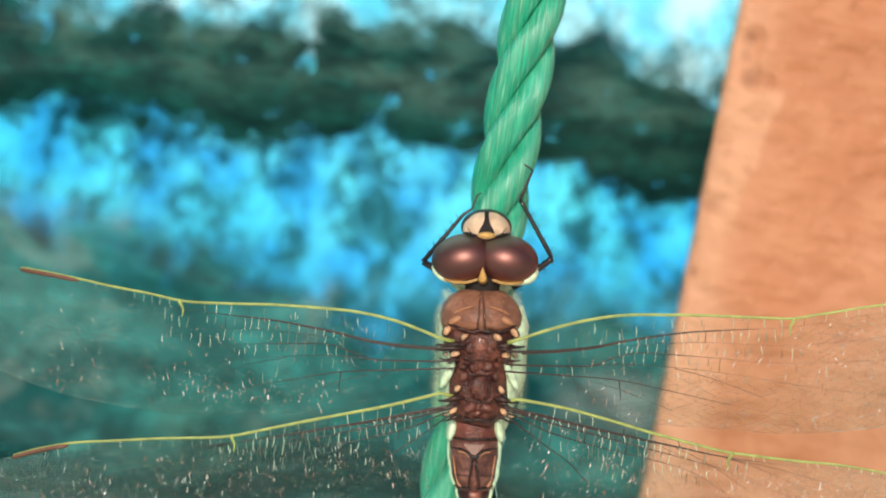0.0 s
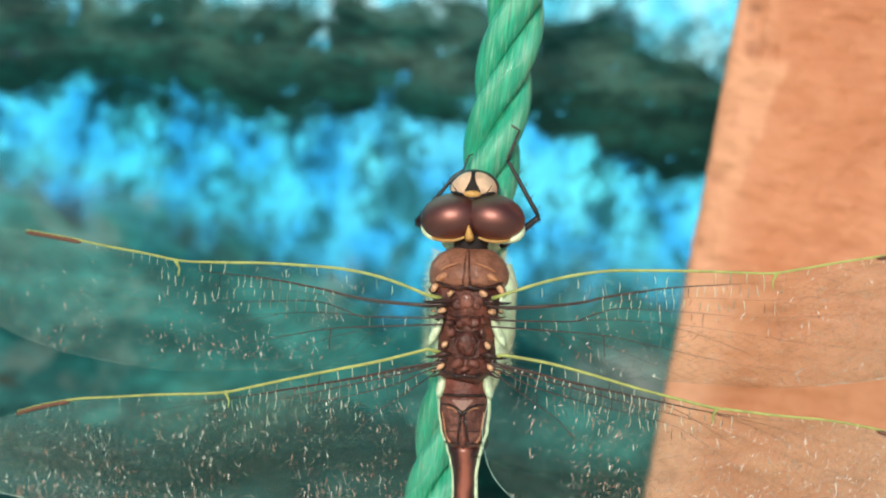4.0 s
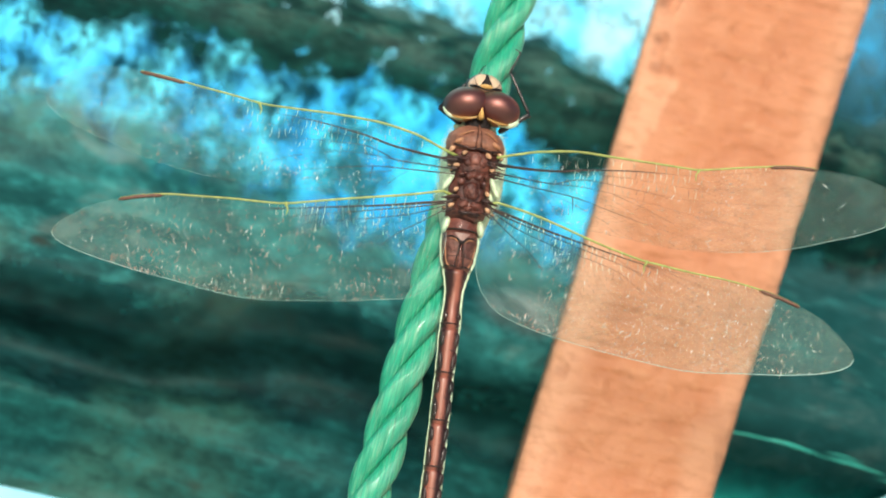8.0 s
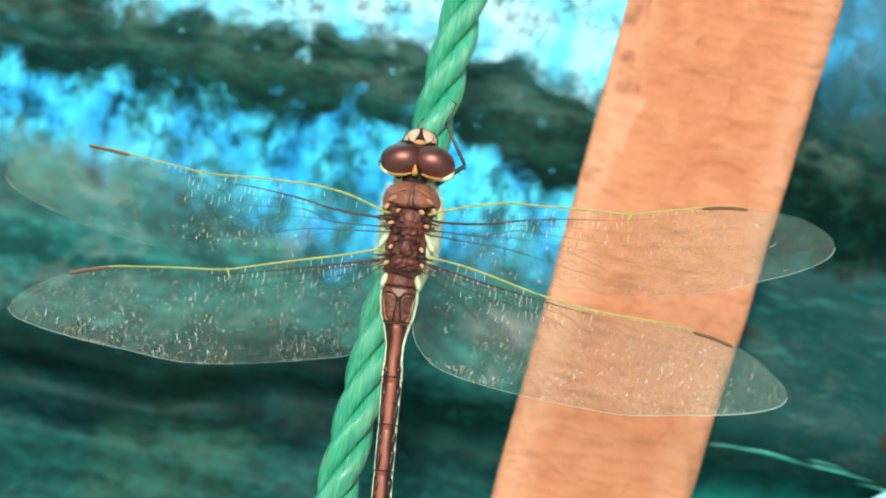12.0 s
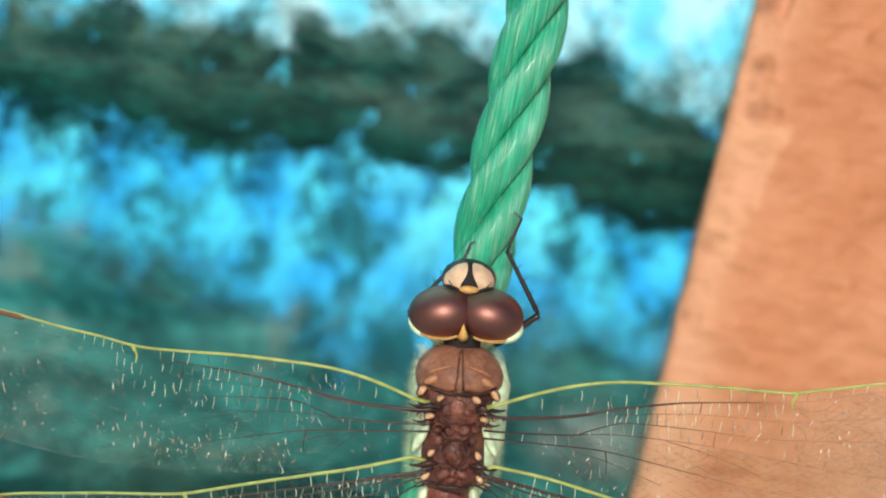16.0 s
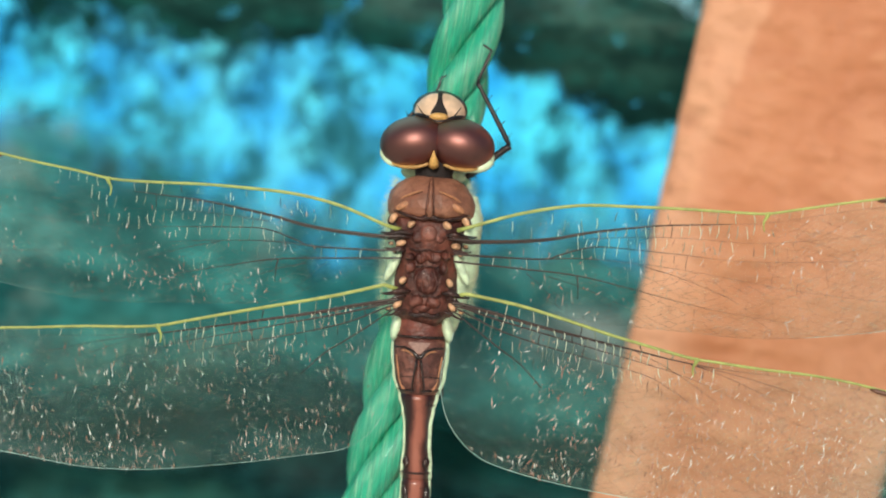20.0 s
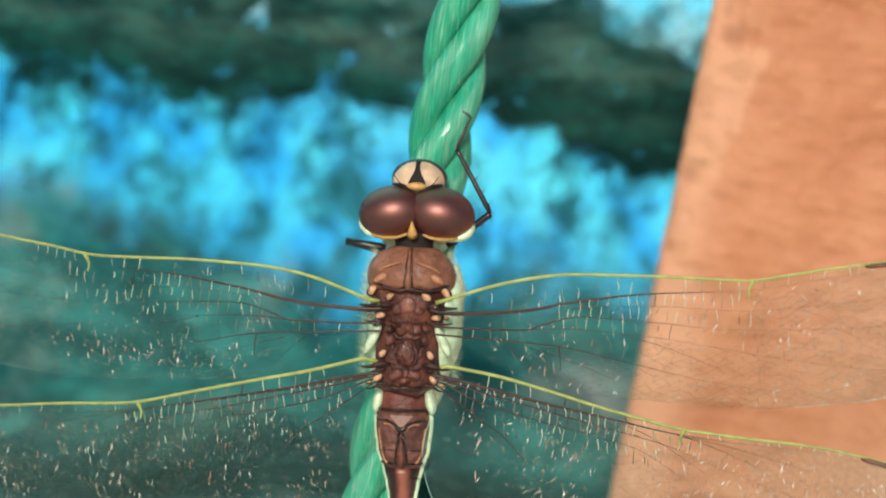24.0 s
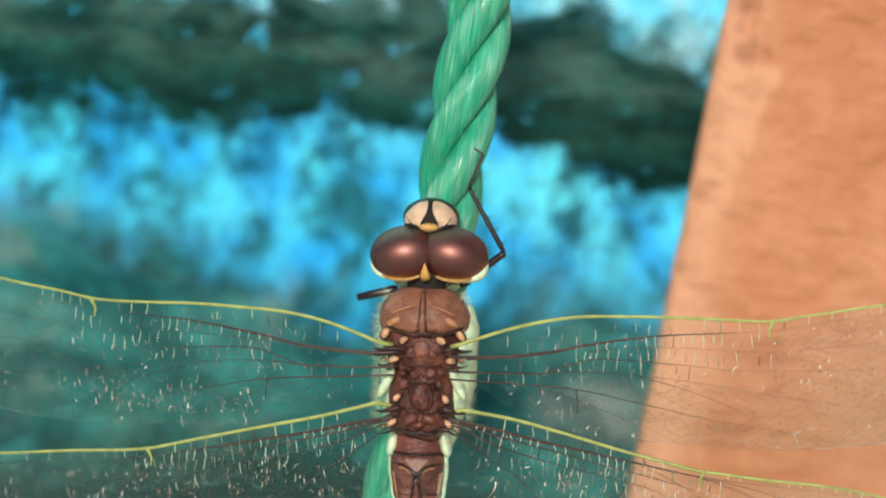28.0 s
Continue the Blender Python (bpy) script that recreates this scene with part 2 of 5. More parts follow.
        tone = n.mix(n.math("MULTIPLY", glow_patch, n.span(streak, 0.35, 0.6, 0.35, 0.9)), tone, glow_tint)
    knot = n.noise((1.0, 1.0, 1.2), 0.75, 1, 0.5)
    tone = n.mix(n.span(knot, 0.70, 0.76, 0.0, 0.8), tone, (0.045, 0.030, 0.018))
    thread = n.noise((0.5, 0.5, 2.2), 3.2, 3, 0.6, 0.6)
    tone = n.mix(n.span(thread, 0.56, 0.74, 0.0, 0.4), tone, tuple(min(1.0, (1.2 if rise else 2.0) * v) for v in mid))
    tone = n.mix(n.span(thread, 0.44, 0.28, 0.0, 0.32), tone, tuple(0.4 * v for v in dark))
    cloth = n.blend(0.3, n.bsdf(tone, 0.6, n.bump(streak, 0.35, 0.002), spec=0.2), n.translucent(tone))
    if zlo is None and zhi is None:
        return n.done(cloth)
    clumps = n.noise((1.2, 1.2, 0.8), 1.7, 3, 0.5)
    z = n.math("ADD", n.axis(2), n.math("MULTIPLY", n.math("SUBTRACT", clumps, 0.5), push))
    if rise:
        z = n.math("SUBTRACT", z, n.span(n.axis(0), 3.2, 5.2, 0.0, rise))
        z = n.math("SUBTRACT", z, n.span(n.axis(0), -4.6, -1.6, 0.75, 0.0))
        z = n.math("SUBTRACT", z, n.span(n.axis(0), -0.8, 0.5, 0.0, 0.5))
    weave = None
    if pale_tone:
        z = n.math("SUBTRACT", z, n.math("MULTIPLY", n.span(n.axis(0), -4.0, -1.6, 0.0, 0.28), n.span(n.axis(0), 0.4, 2.0, 1.0, 0.0)))
    if zlo is not None:
        low = n.math("ADD", z, n.span(n.axis(0), -0.3, 0.9, 0.0, 0.30)) if pale_tone else z if not rise else n.math("ADD", n.axis(2), n.math("MULTIPLY", n.math("SUBTRACT", clumps, 0.5), 1.3))
        if rise:
            low = n.math("ADD", low, n.math("ADD", n.math("ADD", n.span(n.axis(0), -1.4, -0.7, -0.28, 0.0), n.span(n.axis(0), -4.4, -3.0, 0.70, 0.0)), n.span(n.axis(0), -0.8, 0.3, 0.0, 0.40)))
        if not torn and not rise:
            low = n.math("ADD", low, n.span(n.axis(0), -6.0, -2.0, 0.6, 0.0))
        weave = n.span(low, zlo - soft * (1.7 if rise else 1.0), zlo + soft * (1.7 if rise else 1.0))
    if zhi is not None:
        top = n.span(z, zhi - soft * 1.5, zhi + soft * 1.5, 1.0, 0.0)
        weave = top if weave is None else n.math("MULTIPLY", weave, top)
    if not torn and not rise:
        weave = n.math("MULTIPLY", weave, n.span(n.axis(0), 3.2, 4.2, 1.0, 0.0))
    if not torn:
        return n.done(n.blend(weave, n.clear(), cloth))
    holes = n.span(n.noise((1.0, 1.0, 0.9), 2.3, 2, 0.5), 0.62, 0.80, 1.0, 0.45)
    return n.done(n.blend(n.math("MULTIPLY", weave, holes), n.clear(), cloth))


def thin_net_material(name, tint_a, tint_b, lo, hi, most, fade, thick=0.0, pale_tone=(0.016, 0.15, 0.19)):
    """A single worn see-through layer with dark tangles and branching threads."""
    n = Nodes(name)
    up = n.noise((1.1, 1.1, 0.9), 2.5, 2.6, 0.55, 0.2)
    big = n.noise(size=0.5, detail=1)
    hue = n.noise((1.0, 1.0, 0.8), 1.6, 2, 0.5)
    v = n.math("ADD", n.math("MULTIPLY", up, 0.75), n.math("MULTIPLY", big, 0.25))
    v = n.math("ADD", v, n.span(n.axis(2), *fade))
    v = n.math("ADD", v, n.span(n.axis(0), 4.4, 6.0, 0.0, thick))
    weave = n.span(v, lo, hi, 0.0, most)
    # threads: thin dark lines that branch and cross, in patches
    patch = n.noise((1.0, 1.0, 0.8), 0.9, 2, 0.5)
    for size, wide, seed in ((2.3, 0.030, 0.9), (4.6, 0.040, 1.2)):
        line = n.noise((1.0 * seed, 1.0, 0.8 / seed), size, 2.0, 0.5, 0.5)
        thread = n.span(n.math("ABSOLUTE", n.math("SUBTRACT", line, 0.5)), 0.2 * wide, wide, 0.85, 0.0)
        thread = n.math("MULTIPLY", thread, n.span(n.math("ADD", patch, n.math("MULTIPLY", n.math("SUBTRACT", v, lo), 0.5)), 0.42, 0.58))
        weave = n.math("MAXIMUM", weave, thread)
    tint = n.mix(n.math("MULTIPLY", n.span(hue, 0.35, 0.65), n.span(n.axis(2), -0.6, 1.3, 0.35, 1.0)), tint_a, tint_b)
    if thick:
        tint = n.mix(n.span(n.axis(0), 4.0, 4.9), tint, (0.09, 0.40, 0.62))
    dark = n.mix(hue, (0.006, 0.075, 0.10), pale_tone)
    return n.done(n.blend(weave, n.clear(tint), n.bsdf(dark, 0.8, spec=0.1)))


def sky_material():
    n = Nodes("bright_sky")
    e = n.add("ShaderNodeEmission")
    haze = n.noise((0.006, 0.006, 0.006), 1.0, 3)
    n.link(n.mix(n.span(haze, 0.35, 0.65), (0.40, 0.90, 1.0), (0.80, 1.0, 1.0)), e.inputs[0])
    e.inputs[1].default_value = 1.18
    return n.done(e.outputs[0])


def membrane_material():
    """Wing film: clear, faintly milky, with a rippled gloss."""
    n = Nodes("wing_membrane")
    cells = n.add("ShaderNodeTexVoronoi")
    n.link(n.place((1, 1, 1), True), cells.inputs["Vector"])
    cells.inputs["Scale"].default_value = 11.0
    ripple = n.noise((1.0, 1.0, 2.4), 3.2, 4, 0.65, local=True)
    dust = n.noise((1.4, 1.4, 2.6), 5.5, 3, 0.6, local=True)
    h = n.math("ADD", n.math("MULTIPLY", cells.outputs["Distance"], 1.2), ripple)
    gloss = n.add("ShaderNodeBsdfGlossy")
    gloss.inputs["Roughness"].default_value = 0.34
    n.link(n.bump(h, 0.9, 0.0006), gloss.inputs["Normal"])
    milk = n.blend(0.5, n.bsdf((0.42, 0.82, 0.74), 0.5, spec=0.2), n.translucent((0.40, 0.80, 0.72)))
    sx = n.add("ShaderNodeSeparateXYZ")
    n.link(n.place((1, 1, 1), True), sx.inputs[0])
    outer = n.span(n.math("ABSOLUTE", sx.outputs[0]), 2.2, 5.6, 0.022, 0.13)
    outer = n.math("ADD", outer, n.span(sx.outputs[2], -0.40, -1.05, 0.0, 0.055))
    film = n.blend(n.math("ADD", outer, n.span(dust, 0.55, 0.75, 0.0, 0.13)), n.clear((0.95, 0.98, 0.96)), milk)
    return n.done(n.blend(n.math("MULTIPLY", n.span(ripple, 0.45, 0.7, 0.05, 0.35), outer), film, gloss.outputs[0]))


def plain(name, color, rough=0.5, coat=0.0, size=30.0):
    n = Nodes(name)
    v = n.noise(size=size, detail=3, local=True)
    tone = n.mix(n.span(v, 0.3, 0.7), tuple(0.78 * c for c in color), tuple(min(1, 1.15 * c) for c in color))
    return n.done(n.bsdf(tone, rough, coat=coat))


def eye_material():
    n = Nodes("compound_eye")
    g = n.add("ShaderNodeTexCoord").outputs["Object"]
    s = n.add("ShaderNodeSeparateXYZ")
    n.link(g, s.inputs[0])
    v = n.noise(size=3.0, detail=2, local=True)
    back = n.span(s.outputs[2], -0.0024, -0.0018, 1.0, 0.0)
    side = n.span(s.outputs[1], -0.0016, 0.0010)
    tone = n.mix(n.span(v, 0.3, 0.7), (0.010, 0.003, 0.005), (0.026, 0.007, 0.011))
    # greenish sheen on the eye's sides and crown, mixed into its tone
    tone = n.mix(n.math("MULTIPLY", side, 0.6), tone, (0.09, 0.12, 0.085))
    crown = n.span(n.math("SUBTRACT", s.outputs[2], n.math("MULTIPLY", s.outputs[0], 0.25)), 0.0009, 0.0026, 0.0, 0.7)
    tone = n.mix(crown, tone, (0.12, 0.17, 0.12))
    tone = n.mix(n.math("MULTIPLY", back, 0.8), tone, (0.42, 0.20, 0.05))
    shine = n.add("ShaderNodeBsdfGlossy")
    shine.inputs[0].default_value, shine.inputs["Roughness"].default_value = (0.98, 0.45, 0.38, 1), 0.47
    return n.done(n.blend(0.215, n.bsdf(tone, 0.40, spec=0.25), shine.outputs[0]))


ROPE, POST, SKY = rope_material(), post_material(), sky_material()
FILM = thin_net_material("thin_blue_film", (0.08, 0.52, 0.92), (0.21, 0.88, 1.0), 0.44, 0.655, 0.95, (-1.1, 0.1, 0.20, -0.01))
VEIL = thin_net_material("thin_upper_film", (0.32, 0.84, 1.0), (0.85, 1.0, 1.0), 0.50, 0.78, 0.60, (2.2, 4.5, 0.09, 0.0), 0.20, (0.10, 0.13, 0.12))
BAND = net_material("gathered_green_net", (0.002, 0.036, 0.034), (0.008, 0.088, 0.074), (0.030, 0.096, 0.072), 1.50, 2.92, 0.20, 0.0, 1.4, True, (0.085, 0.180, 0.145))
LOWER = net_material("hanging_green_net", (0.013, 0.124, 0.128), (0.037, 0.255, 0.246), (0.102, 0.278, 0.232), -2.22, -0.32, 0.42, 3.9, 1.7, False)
# teal net of the lower fold, its shade mixed into the tones
TEAL = net_material("shaded_teal_net", (0.005, 0.052, 0.055), (0.015, 0.122, 0.112), (0.048, 0.156, 0.122), glow_tint=(0.010, 0.31, 0.255))
SHADED_NET = net_material("shaded_green_net", (0.0040, 0.034, 0.039), (0.010, 0.072, 0.076), (0.016, 0.078, 0.073), -3.25, None, 0.40, 0.0, 1.3, False)
WING = membrane_material()
EYE = eye_material()
THORAX = chitin("brown_thorax", (0.065, 0.018, 0.014), (0.230, 0.076, 0.052), 0.42, 17, 0.12)
FRONT = chitin("tan_thorax_front", (0.27, 0.112, 0.068), (0.42, 0.200, 0.125), 0.45, 10, 0.08)


def segment_material():
    n = Nodes("red_brown_abdomen")
    src = n.add("ShaderNodeTexCoord").outputs["Object"]
    s = n.add("ShaderNodeSeparateXYZ")
    n.link(src, s.inputs[0])
    v = n.noise((2.0, 2.0, 1.0), 4.0, 4, local=True)
    off = n.math("ABSOLUTE", n.math("SUBTRACT", s.outputs[0], 0.00045))
    off = n.math("ADD", off, n.math("MULTIPLY", n.math("SUBTRACT", v, 0.5), 0.0008))
    # highlight along the middle and shaded sides, both put into the colour
    tone = n.mix(n.span(off, 0.00012, 0.00088), (0.34, 0.115, 0.078), (0.030, 0.009, 0.009))
    tone = n.mix(n.span(v, 0.5, 0.75, 0.0, 0.5), tone, (0.055, 0.018, 0.014))
    return n.done(n.bsdf(tone, 0.33, n.bump(v, 0.2, 0.0001), spec=0.5, coat=0.2))


SEGMENT = segment_material()
BASE = chitin("red_abdomen_base", (0.150, 0.040, 0.030), (0.290, 0.088, 0.064), 0.42, 14, 0.1)
WAIST = chitin("brown_abdomen_waist", (0.105, 0.036, 0.029), (0.260, 0.105, 0.078), 0.38, 16, 0.15)
GREY = plain("grey_brown_triangle", (0.33, 0.20, 0.17), 0.45)
SPOT = chitin("dark_abdomen_mark", (0.016, 0.010, 0.010), (0.050, 0.020, 0.016), 0.3, 12, 0.2)
FLANK = plain("pale_green_flank", (0.68, 0.86, 0.60), 0.35, 0.2, 12.0)
KNOB = plain("cream_wing_knob", (0.72, 0.42, 0.24), 0.3, 0.3, 16.0)
FACE = plain("cream_face", (0.80, 0.58, 0.40), 0.4, 0.0, 6.0)
GOLD = plain("yellow_vertex", (0.50, 0.30, 0.10), 0.4)
ARC = plain("light_tan_line", (0.48, 0.22, 0.11), 0.5)
AMBER = plain("amber_yellow", (0.72, 0.42, 0.13), 0.4)
SHIELD = chitin("red_brown_shield", (0.150, 0.046, 0.032), (0.330, 0.125, 0.090), 0.35, 16, 0.2)
HINGE = chitin("dark_brown_hinge", (0.020, 0.008, 0.007), (0.075, 0.024, 0.017), 0.32, 20, 0.25)
BLACK = plain("black_chitin", (0.018, 0.014, 0.016), 0.3, 0.2)
SOOT = plain("matt_black_mark", (0.012, 0.008, 0.008), 0.8)
COSTA = plain("yellow_costal_vein", (0.39, 0.46, 0.13), 0.45, 0.0, 8.0)
VEIN = plain("dark_brown_vein", (0.045, 0.026, 0.022), 0.4)
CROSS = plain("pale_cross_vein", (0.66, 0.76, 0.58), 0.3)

DULL = plain("dull_cross_vein", (0.24, 0.30, 0.22), 0.5)
STIGMA = plain("brown_stigma", (0.15, 0.065, 0.04), 0.45)


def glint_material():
    n = Nodes("painted_glint")
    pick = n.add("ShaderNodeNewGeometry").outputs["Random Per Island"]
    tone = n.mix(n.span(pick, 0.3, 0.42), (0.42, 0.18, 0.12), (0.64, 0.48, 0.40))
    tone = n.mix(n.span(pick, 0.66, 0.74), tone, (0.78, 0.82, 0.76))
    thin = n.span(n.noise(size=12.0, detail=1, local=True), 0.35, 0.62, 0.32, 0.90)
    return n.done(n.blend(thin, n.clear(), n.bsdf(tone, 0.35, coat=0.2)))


def cell_material():
    n = Nodes("fine_wing_vein")
    pick = n.add("ShaderNodeNewGeometry").outputs["Random Per Island"]
    tone = n.mix(n.span(pick, 0.72, 0.86), (0.060, 0.050, 0.040), (0.26, 0.30, 0.23))
    return n.done(n.bsdf(tone, 0.55, spec=0.2))


GLINT, CELL = glint_material(), cell_material()
SHEEN = plain("teal_sheen", (0.03, 0.44, 0.36), 0.3, 0.3)
FRAY = plain("frayed_fibre", (0.06, 0.16, 0.13), 0.6)
HAIR = plain("pale_hair", (0.56, 0.66, 0.44), 0.5)
RIM = plain("whitish_wing_rim", (0.38, 0.62, 0.56), 0.4)
TWIG = plain("dark_twig", (0.13, 0.36, 0.42), 0.7)
GROUND = plain("pale_dusty_soil", (0.55, 0.52, 0.44), 0.9, 0, 0.02)


# ---- mesh helpers, all in centimetres ----
def part(name, bm, material, parent=None, label="", smooth=True, m=None):
    bmesh.ops.scale(bm, vec=(CM, CM, CM), verts=bm.verts)
    me = bpy.data.meshes.new(name)
    bm.to_mesh(me)
    bm.free()
    me.materials.append(material)
    if smooth:
        me.shade_smooth()
    ob = new(name, me)
    ob.parent = parent
    if m is not None:
        ob.matrix_basis = m
    return tagged(ob, label) if label else ob


def at(x, y, z, rx=0, ry=0, rz=0):
    """A pose in centimetres and degrees."""
    return pose(x * CM, y * CM, z * CM, rx, ry, rz)


def rings_to_faces(bm, rows, closed=True, caps=True):
    for a, b in zip(rows, rows[1:]):
        k = len(a)
        for i in range(k if closed else k - 1):
            j = (i + 1) % k
            bm.faces.new((a[i], a[j], b[j], b[i]))
    if caps and closed:
        bm.faces.new(rows[0][::-1])
        bm.faces.new(rows[-1])


def tube(bm, points, radii, sides=6):
    """A round rod along points; one radius for all or one for each."""
    points = [Vector(p) for p in points]
    radii = [radii] * len(points) if isinstance(radii, (int, float)) else radii
    rows, side = [], None
    for i, p in enumerate(points):
        d = (points[min(i + 1, len(points) - 1)] - points[max(i - 1, 0)]).normalized()
        ref = side if side is not None else (Vector((0, 1, 0)) if abs(d.y) < 0.9 else Vector((1, 0, 0)))
        side = (ref - d * ref.dot(d)).normalized()
        other = d.cross(side)
        rows.append([bm.verts.new(p + float(radii[i]) * (math.cos(a) * side + math.sin(a) * other)) for a in (2 * math.pi * k / sides for k in range(sides))])
    rings_to_faces(bm, rows)
    return bm


def loft(bm, rings, sides=20, wobble=0.0):
    """Rings of (z, x, y, half width, half depth) along z."""
    rows = []
    for z, x, y, w, d in rings:
        row = []
        for k in range(sides):
            a = 2 * math.pi * k / sides
            q = Vector((x + w * math.cos(a), y + d * math.sin(a), z))
            if wobble:
                q += wobble * Vector((noise.noise(q * 5), noise.noise(q * 5 + Vector((7, 1, 3))), noise.noise(q * 5 + Vector((2, 9, 4)))))
            row.append(bm.verts.new(q))
        rows.append(row)
    rings_to_faces(bm, rows)
    return bm


def ball(bm, c, r, m=None, seg=14):
    made = bmesh.ops.create_uvsphere(bm, u_segments=seg, v_segments=max(6, seg * 2 // 3), radius=1.0)["verts"]
    t = Matrix.Translation(c) @ (m or Matrix()) @ Matrix.Diagonal((*r, 1))
    bmesh.ops.transform(bm, matrix=t, verts=made)
    return bm


def smooth_line(points, n):
    """n points along a smooth curve through the given ones (Catmull-Rom)."""
    pts = [Vector(p) for p in points]
    out = []
    for i in range(n):
        u = i / (n - 1) * (len(pts) - 1)
        k = min(int(u), len(pts) - 2)
        f = u - k
        p0, p1, p2, p3 = pts[max(k - 1, 0)], pts[k], pts[k + 1], pts[min(k + 2, len(pts) - 1)]
        out.append(0.5 * (2 * p1 + (p2 - p0) * f + (2 * p0 - 5 * p1 + 4 * p2 - p3) * f * f + (3 * p1 - p0 - 3 * p2 + p3) * f ** 3))
    return out


def sheet(bm, x0, x1, z0, z1, nx, nz, depth):
    """A hanging cloth facing -y; depth(x, z) gives its y, and may return (y, z shift)."""
    rows = []
    for j in range(nz + 1):
        row = []
        for i in range(nx + 1):
            x, z = x0 + (x1 - x0) * i / nx, z0 + (z1 - z0) * j / nz
            row.append(bm.verts.new(depth(x, z)))
        rows.append(row)
    rings_to_faces(bm, rows, closed=False)
    return bm


def wave(x, z, s, seed=0.0):
    return noise.noise(Vector((x * s, seed, z * s)))


# ---- setting ----
def build_sky():
    bm = bmesh.new()
    rows = [[bm.verts.new((x, 1200, z)) for x in (-4000, 4000)] for z in (-600, 4000)]
    rings_to_faces(bm, rows, closed=False)
    ob = part("backdrop", bm, SKY, label="bright hazy cyan sky far behind")
    tagged(ob, category="sky", kind="structure")


def build_ground():
    bm = bmesh.new()
    n = 24
    rows = [[bm.verts.new((x, y, -450 + 6 * wave(x, y, 0.004))) for x in np.linspace(-9000, 9000, n)] for y in np.linspace(-9000, 5900, n)]
    rings_to_faces(bm, rows, closed=False)
    ob = part("ground", bm, GROUND, label="pale dusty bare soil below the netting")
    tagged(ob, category="ground", kind="structure")


def build_nets():
    # rolled-up hem of the net: a horizontal sagging bulge
    def roll(x, z):
        u = (z - 1.0) / 2.6
        out = math.sin(math.pi * min(max(u, 0.0), 1.0))
        y = 4.6 - 1.1 * out + 0.30 * wave(x, z, 0.6, 3.0) + 0.16 * wave(x * 0.5, z * 2.5, 1.0, 8.0)
        return (x, y, z + 0.18 * wave(x, 0, 0.35, 5.0) + 0.035 * (x + 1))

    gathered = net = new("gathered_net")
    tagged(net, "dark green netting gathered into a ragged horizontal roll", "net")
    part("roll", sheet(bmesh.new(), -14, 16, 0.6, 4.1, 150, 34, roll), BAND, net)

    def hang(x, z):
        sag = z + 0.65 * min(1.0, max(0.0, (-2.0 - x) / 2.2))
        bulge = 0.85 * math.exp(-((sag + 1.75) / (1.25 if sag > -1.75 else 0.75)) ** 2)
        tuck = 0.9 * math.exp(-((sag + 2.65 + 0.12 * math.sin(x * 0.5)) / 0.60) ** 2)
        low = 0.5 * math.exp(-((z + 4.2) / 0.8) ** 2) - 0.3 * max(0.0, -2.65 - z)
        y = 4.55 - bulge + tuck - low + 0.30 * wave(x * 0.5, z, 0.7, 1.0) + 0.14 * wave(x * 0.4, z * 1.6, 1.4, 4.0)
        y = max(y, 3.45)
        foot = -5.35 - 0.03 * (x + 5) ** 2 if x < -3 else -5.47 - 0.35 * (x + 3)
        zz = z if z > -3 else -3 + (z + 3) * (foot + 3) / -3.0
        if x > 4:
            zz = max(zz, -2.4 + 0.8 * (x - 7.25) + 0.12 * wave(x, 1.0, 1.3, 6.0))
        return (x, y, zz)

    def behind(x, z):
        x, y, zz = hang(x, z)
        return (x, max(y, 4.45) + 0.12, zz)

    net = new("hanging_net")
    tagged(net, "green plastic netting hanging in soft folds", "net")
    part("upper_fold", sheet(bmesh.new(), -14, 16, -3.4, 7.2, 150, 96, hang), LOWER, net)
    # shade below the upper fold's bulge, laid in as a darker sheet
    part("deep_fold", sheet(bmesh.new(), -14, 16, -4.2, -1.4, 110, 36, lambda x, z: Vector(behind(x, z)) - Vector((0, 0.07, 0))), SHADED_NET, net, "fold of net with its shade put into the colour")
    part("lower_fold", sheet(bmesh.new(), -14, 16, -6.0, -1.2, 150, 46, behind), TEAL, net, "teal lower fold, darkened by colour in place of shade")

    # highlight streaks on a crease, modelled as thin bright rods
    crease = bmesh.new()
    for x0, z0, x1, z1, r in ((4.3, -2.10, 5.5, -2.04, 0.016), (5.0, -2.02, 6.1, -2.08, 0.030), (5.9, -2.08, 7.2, -2.12, 0.022), (6.8, -2.18, 8.2, -2.30, 0.016), (6.0, -2.0, 6.7, -2.03, 0.014)):
        line = smooth_line([(x0, 3.68, z0), (0.6 * x0 + 0.4 * x1, 3.66, 0.5 * (z0 + z1) + 0.03), (x1, 3.66, z1)], 16)
        tube(crease, line, [0.001 + r * math.sin(math.pi * i / 15) ** 2 for i in range(16)], 6)
    part("crease", crease, SHEEN, net, "sheen of a net crease, built as bright teal rods")
    rng = random.Random(21)
    for _ in range(2):
        x, z, y = rng.uniform(-8, 1.2), rng.uniform(1.7, 2.8), 3.5
        a, bend, span = rng.uniform(-0.7, 0.5), rng.uniform(-0.9, 0.9), rng.uniform(0.5, 1.5)
        pts = []
        for i in range(10):
            pts.append(Vector((x, y + 0.05 * math.sin(i), z)))
            x, z = x + span / 9 * math.cos(a), z + span / 9 * math.sin(a)
            a += bend / 9
        fibre = bmesh.new()
        tube(fibre, pts, [0.002 + 0.004 * math.sin(math.pi * i / 9) for i in range(10)], 4)
        part("loose_strand", fibre, FRAY, gathered)

    def thin(x, z):
        return (x, 5.6 + 0.12 * wave(x, z, 0.8, 2.0), z)

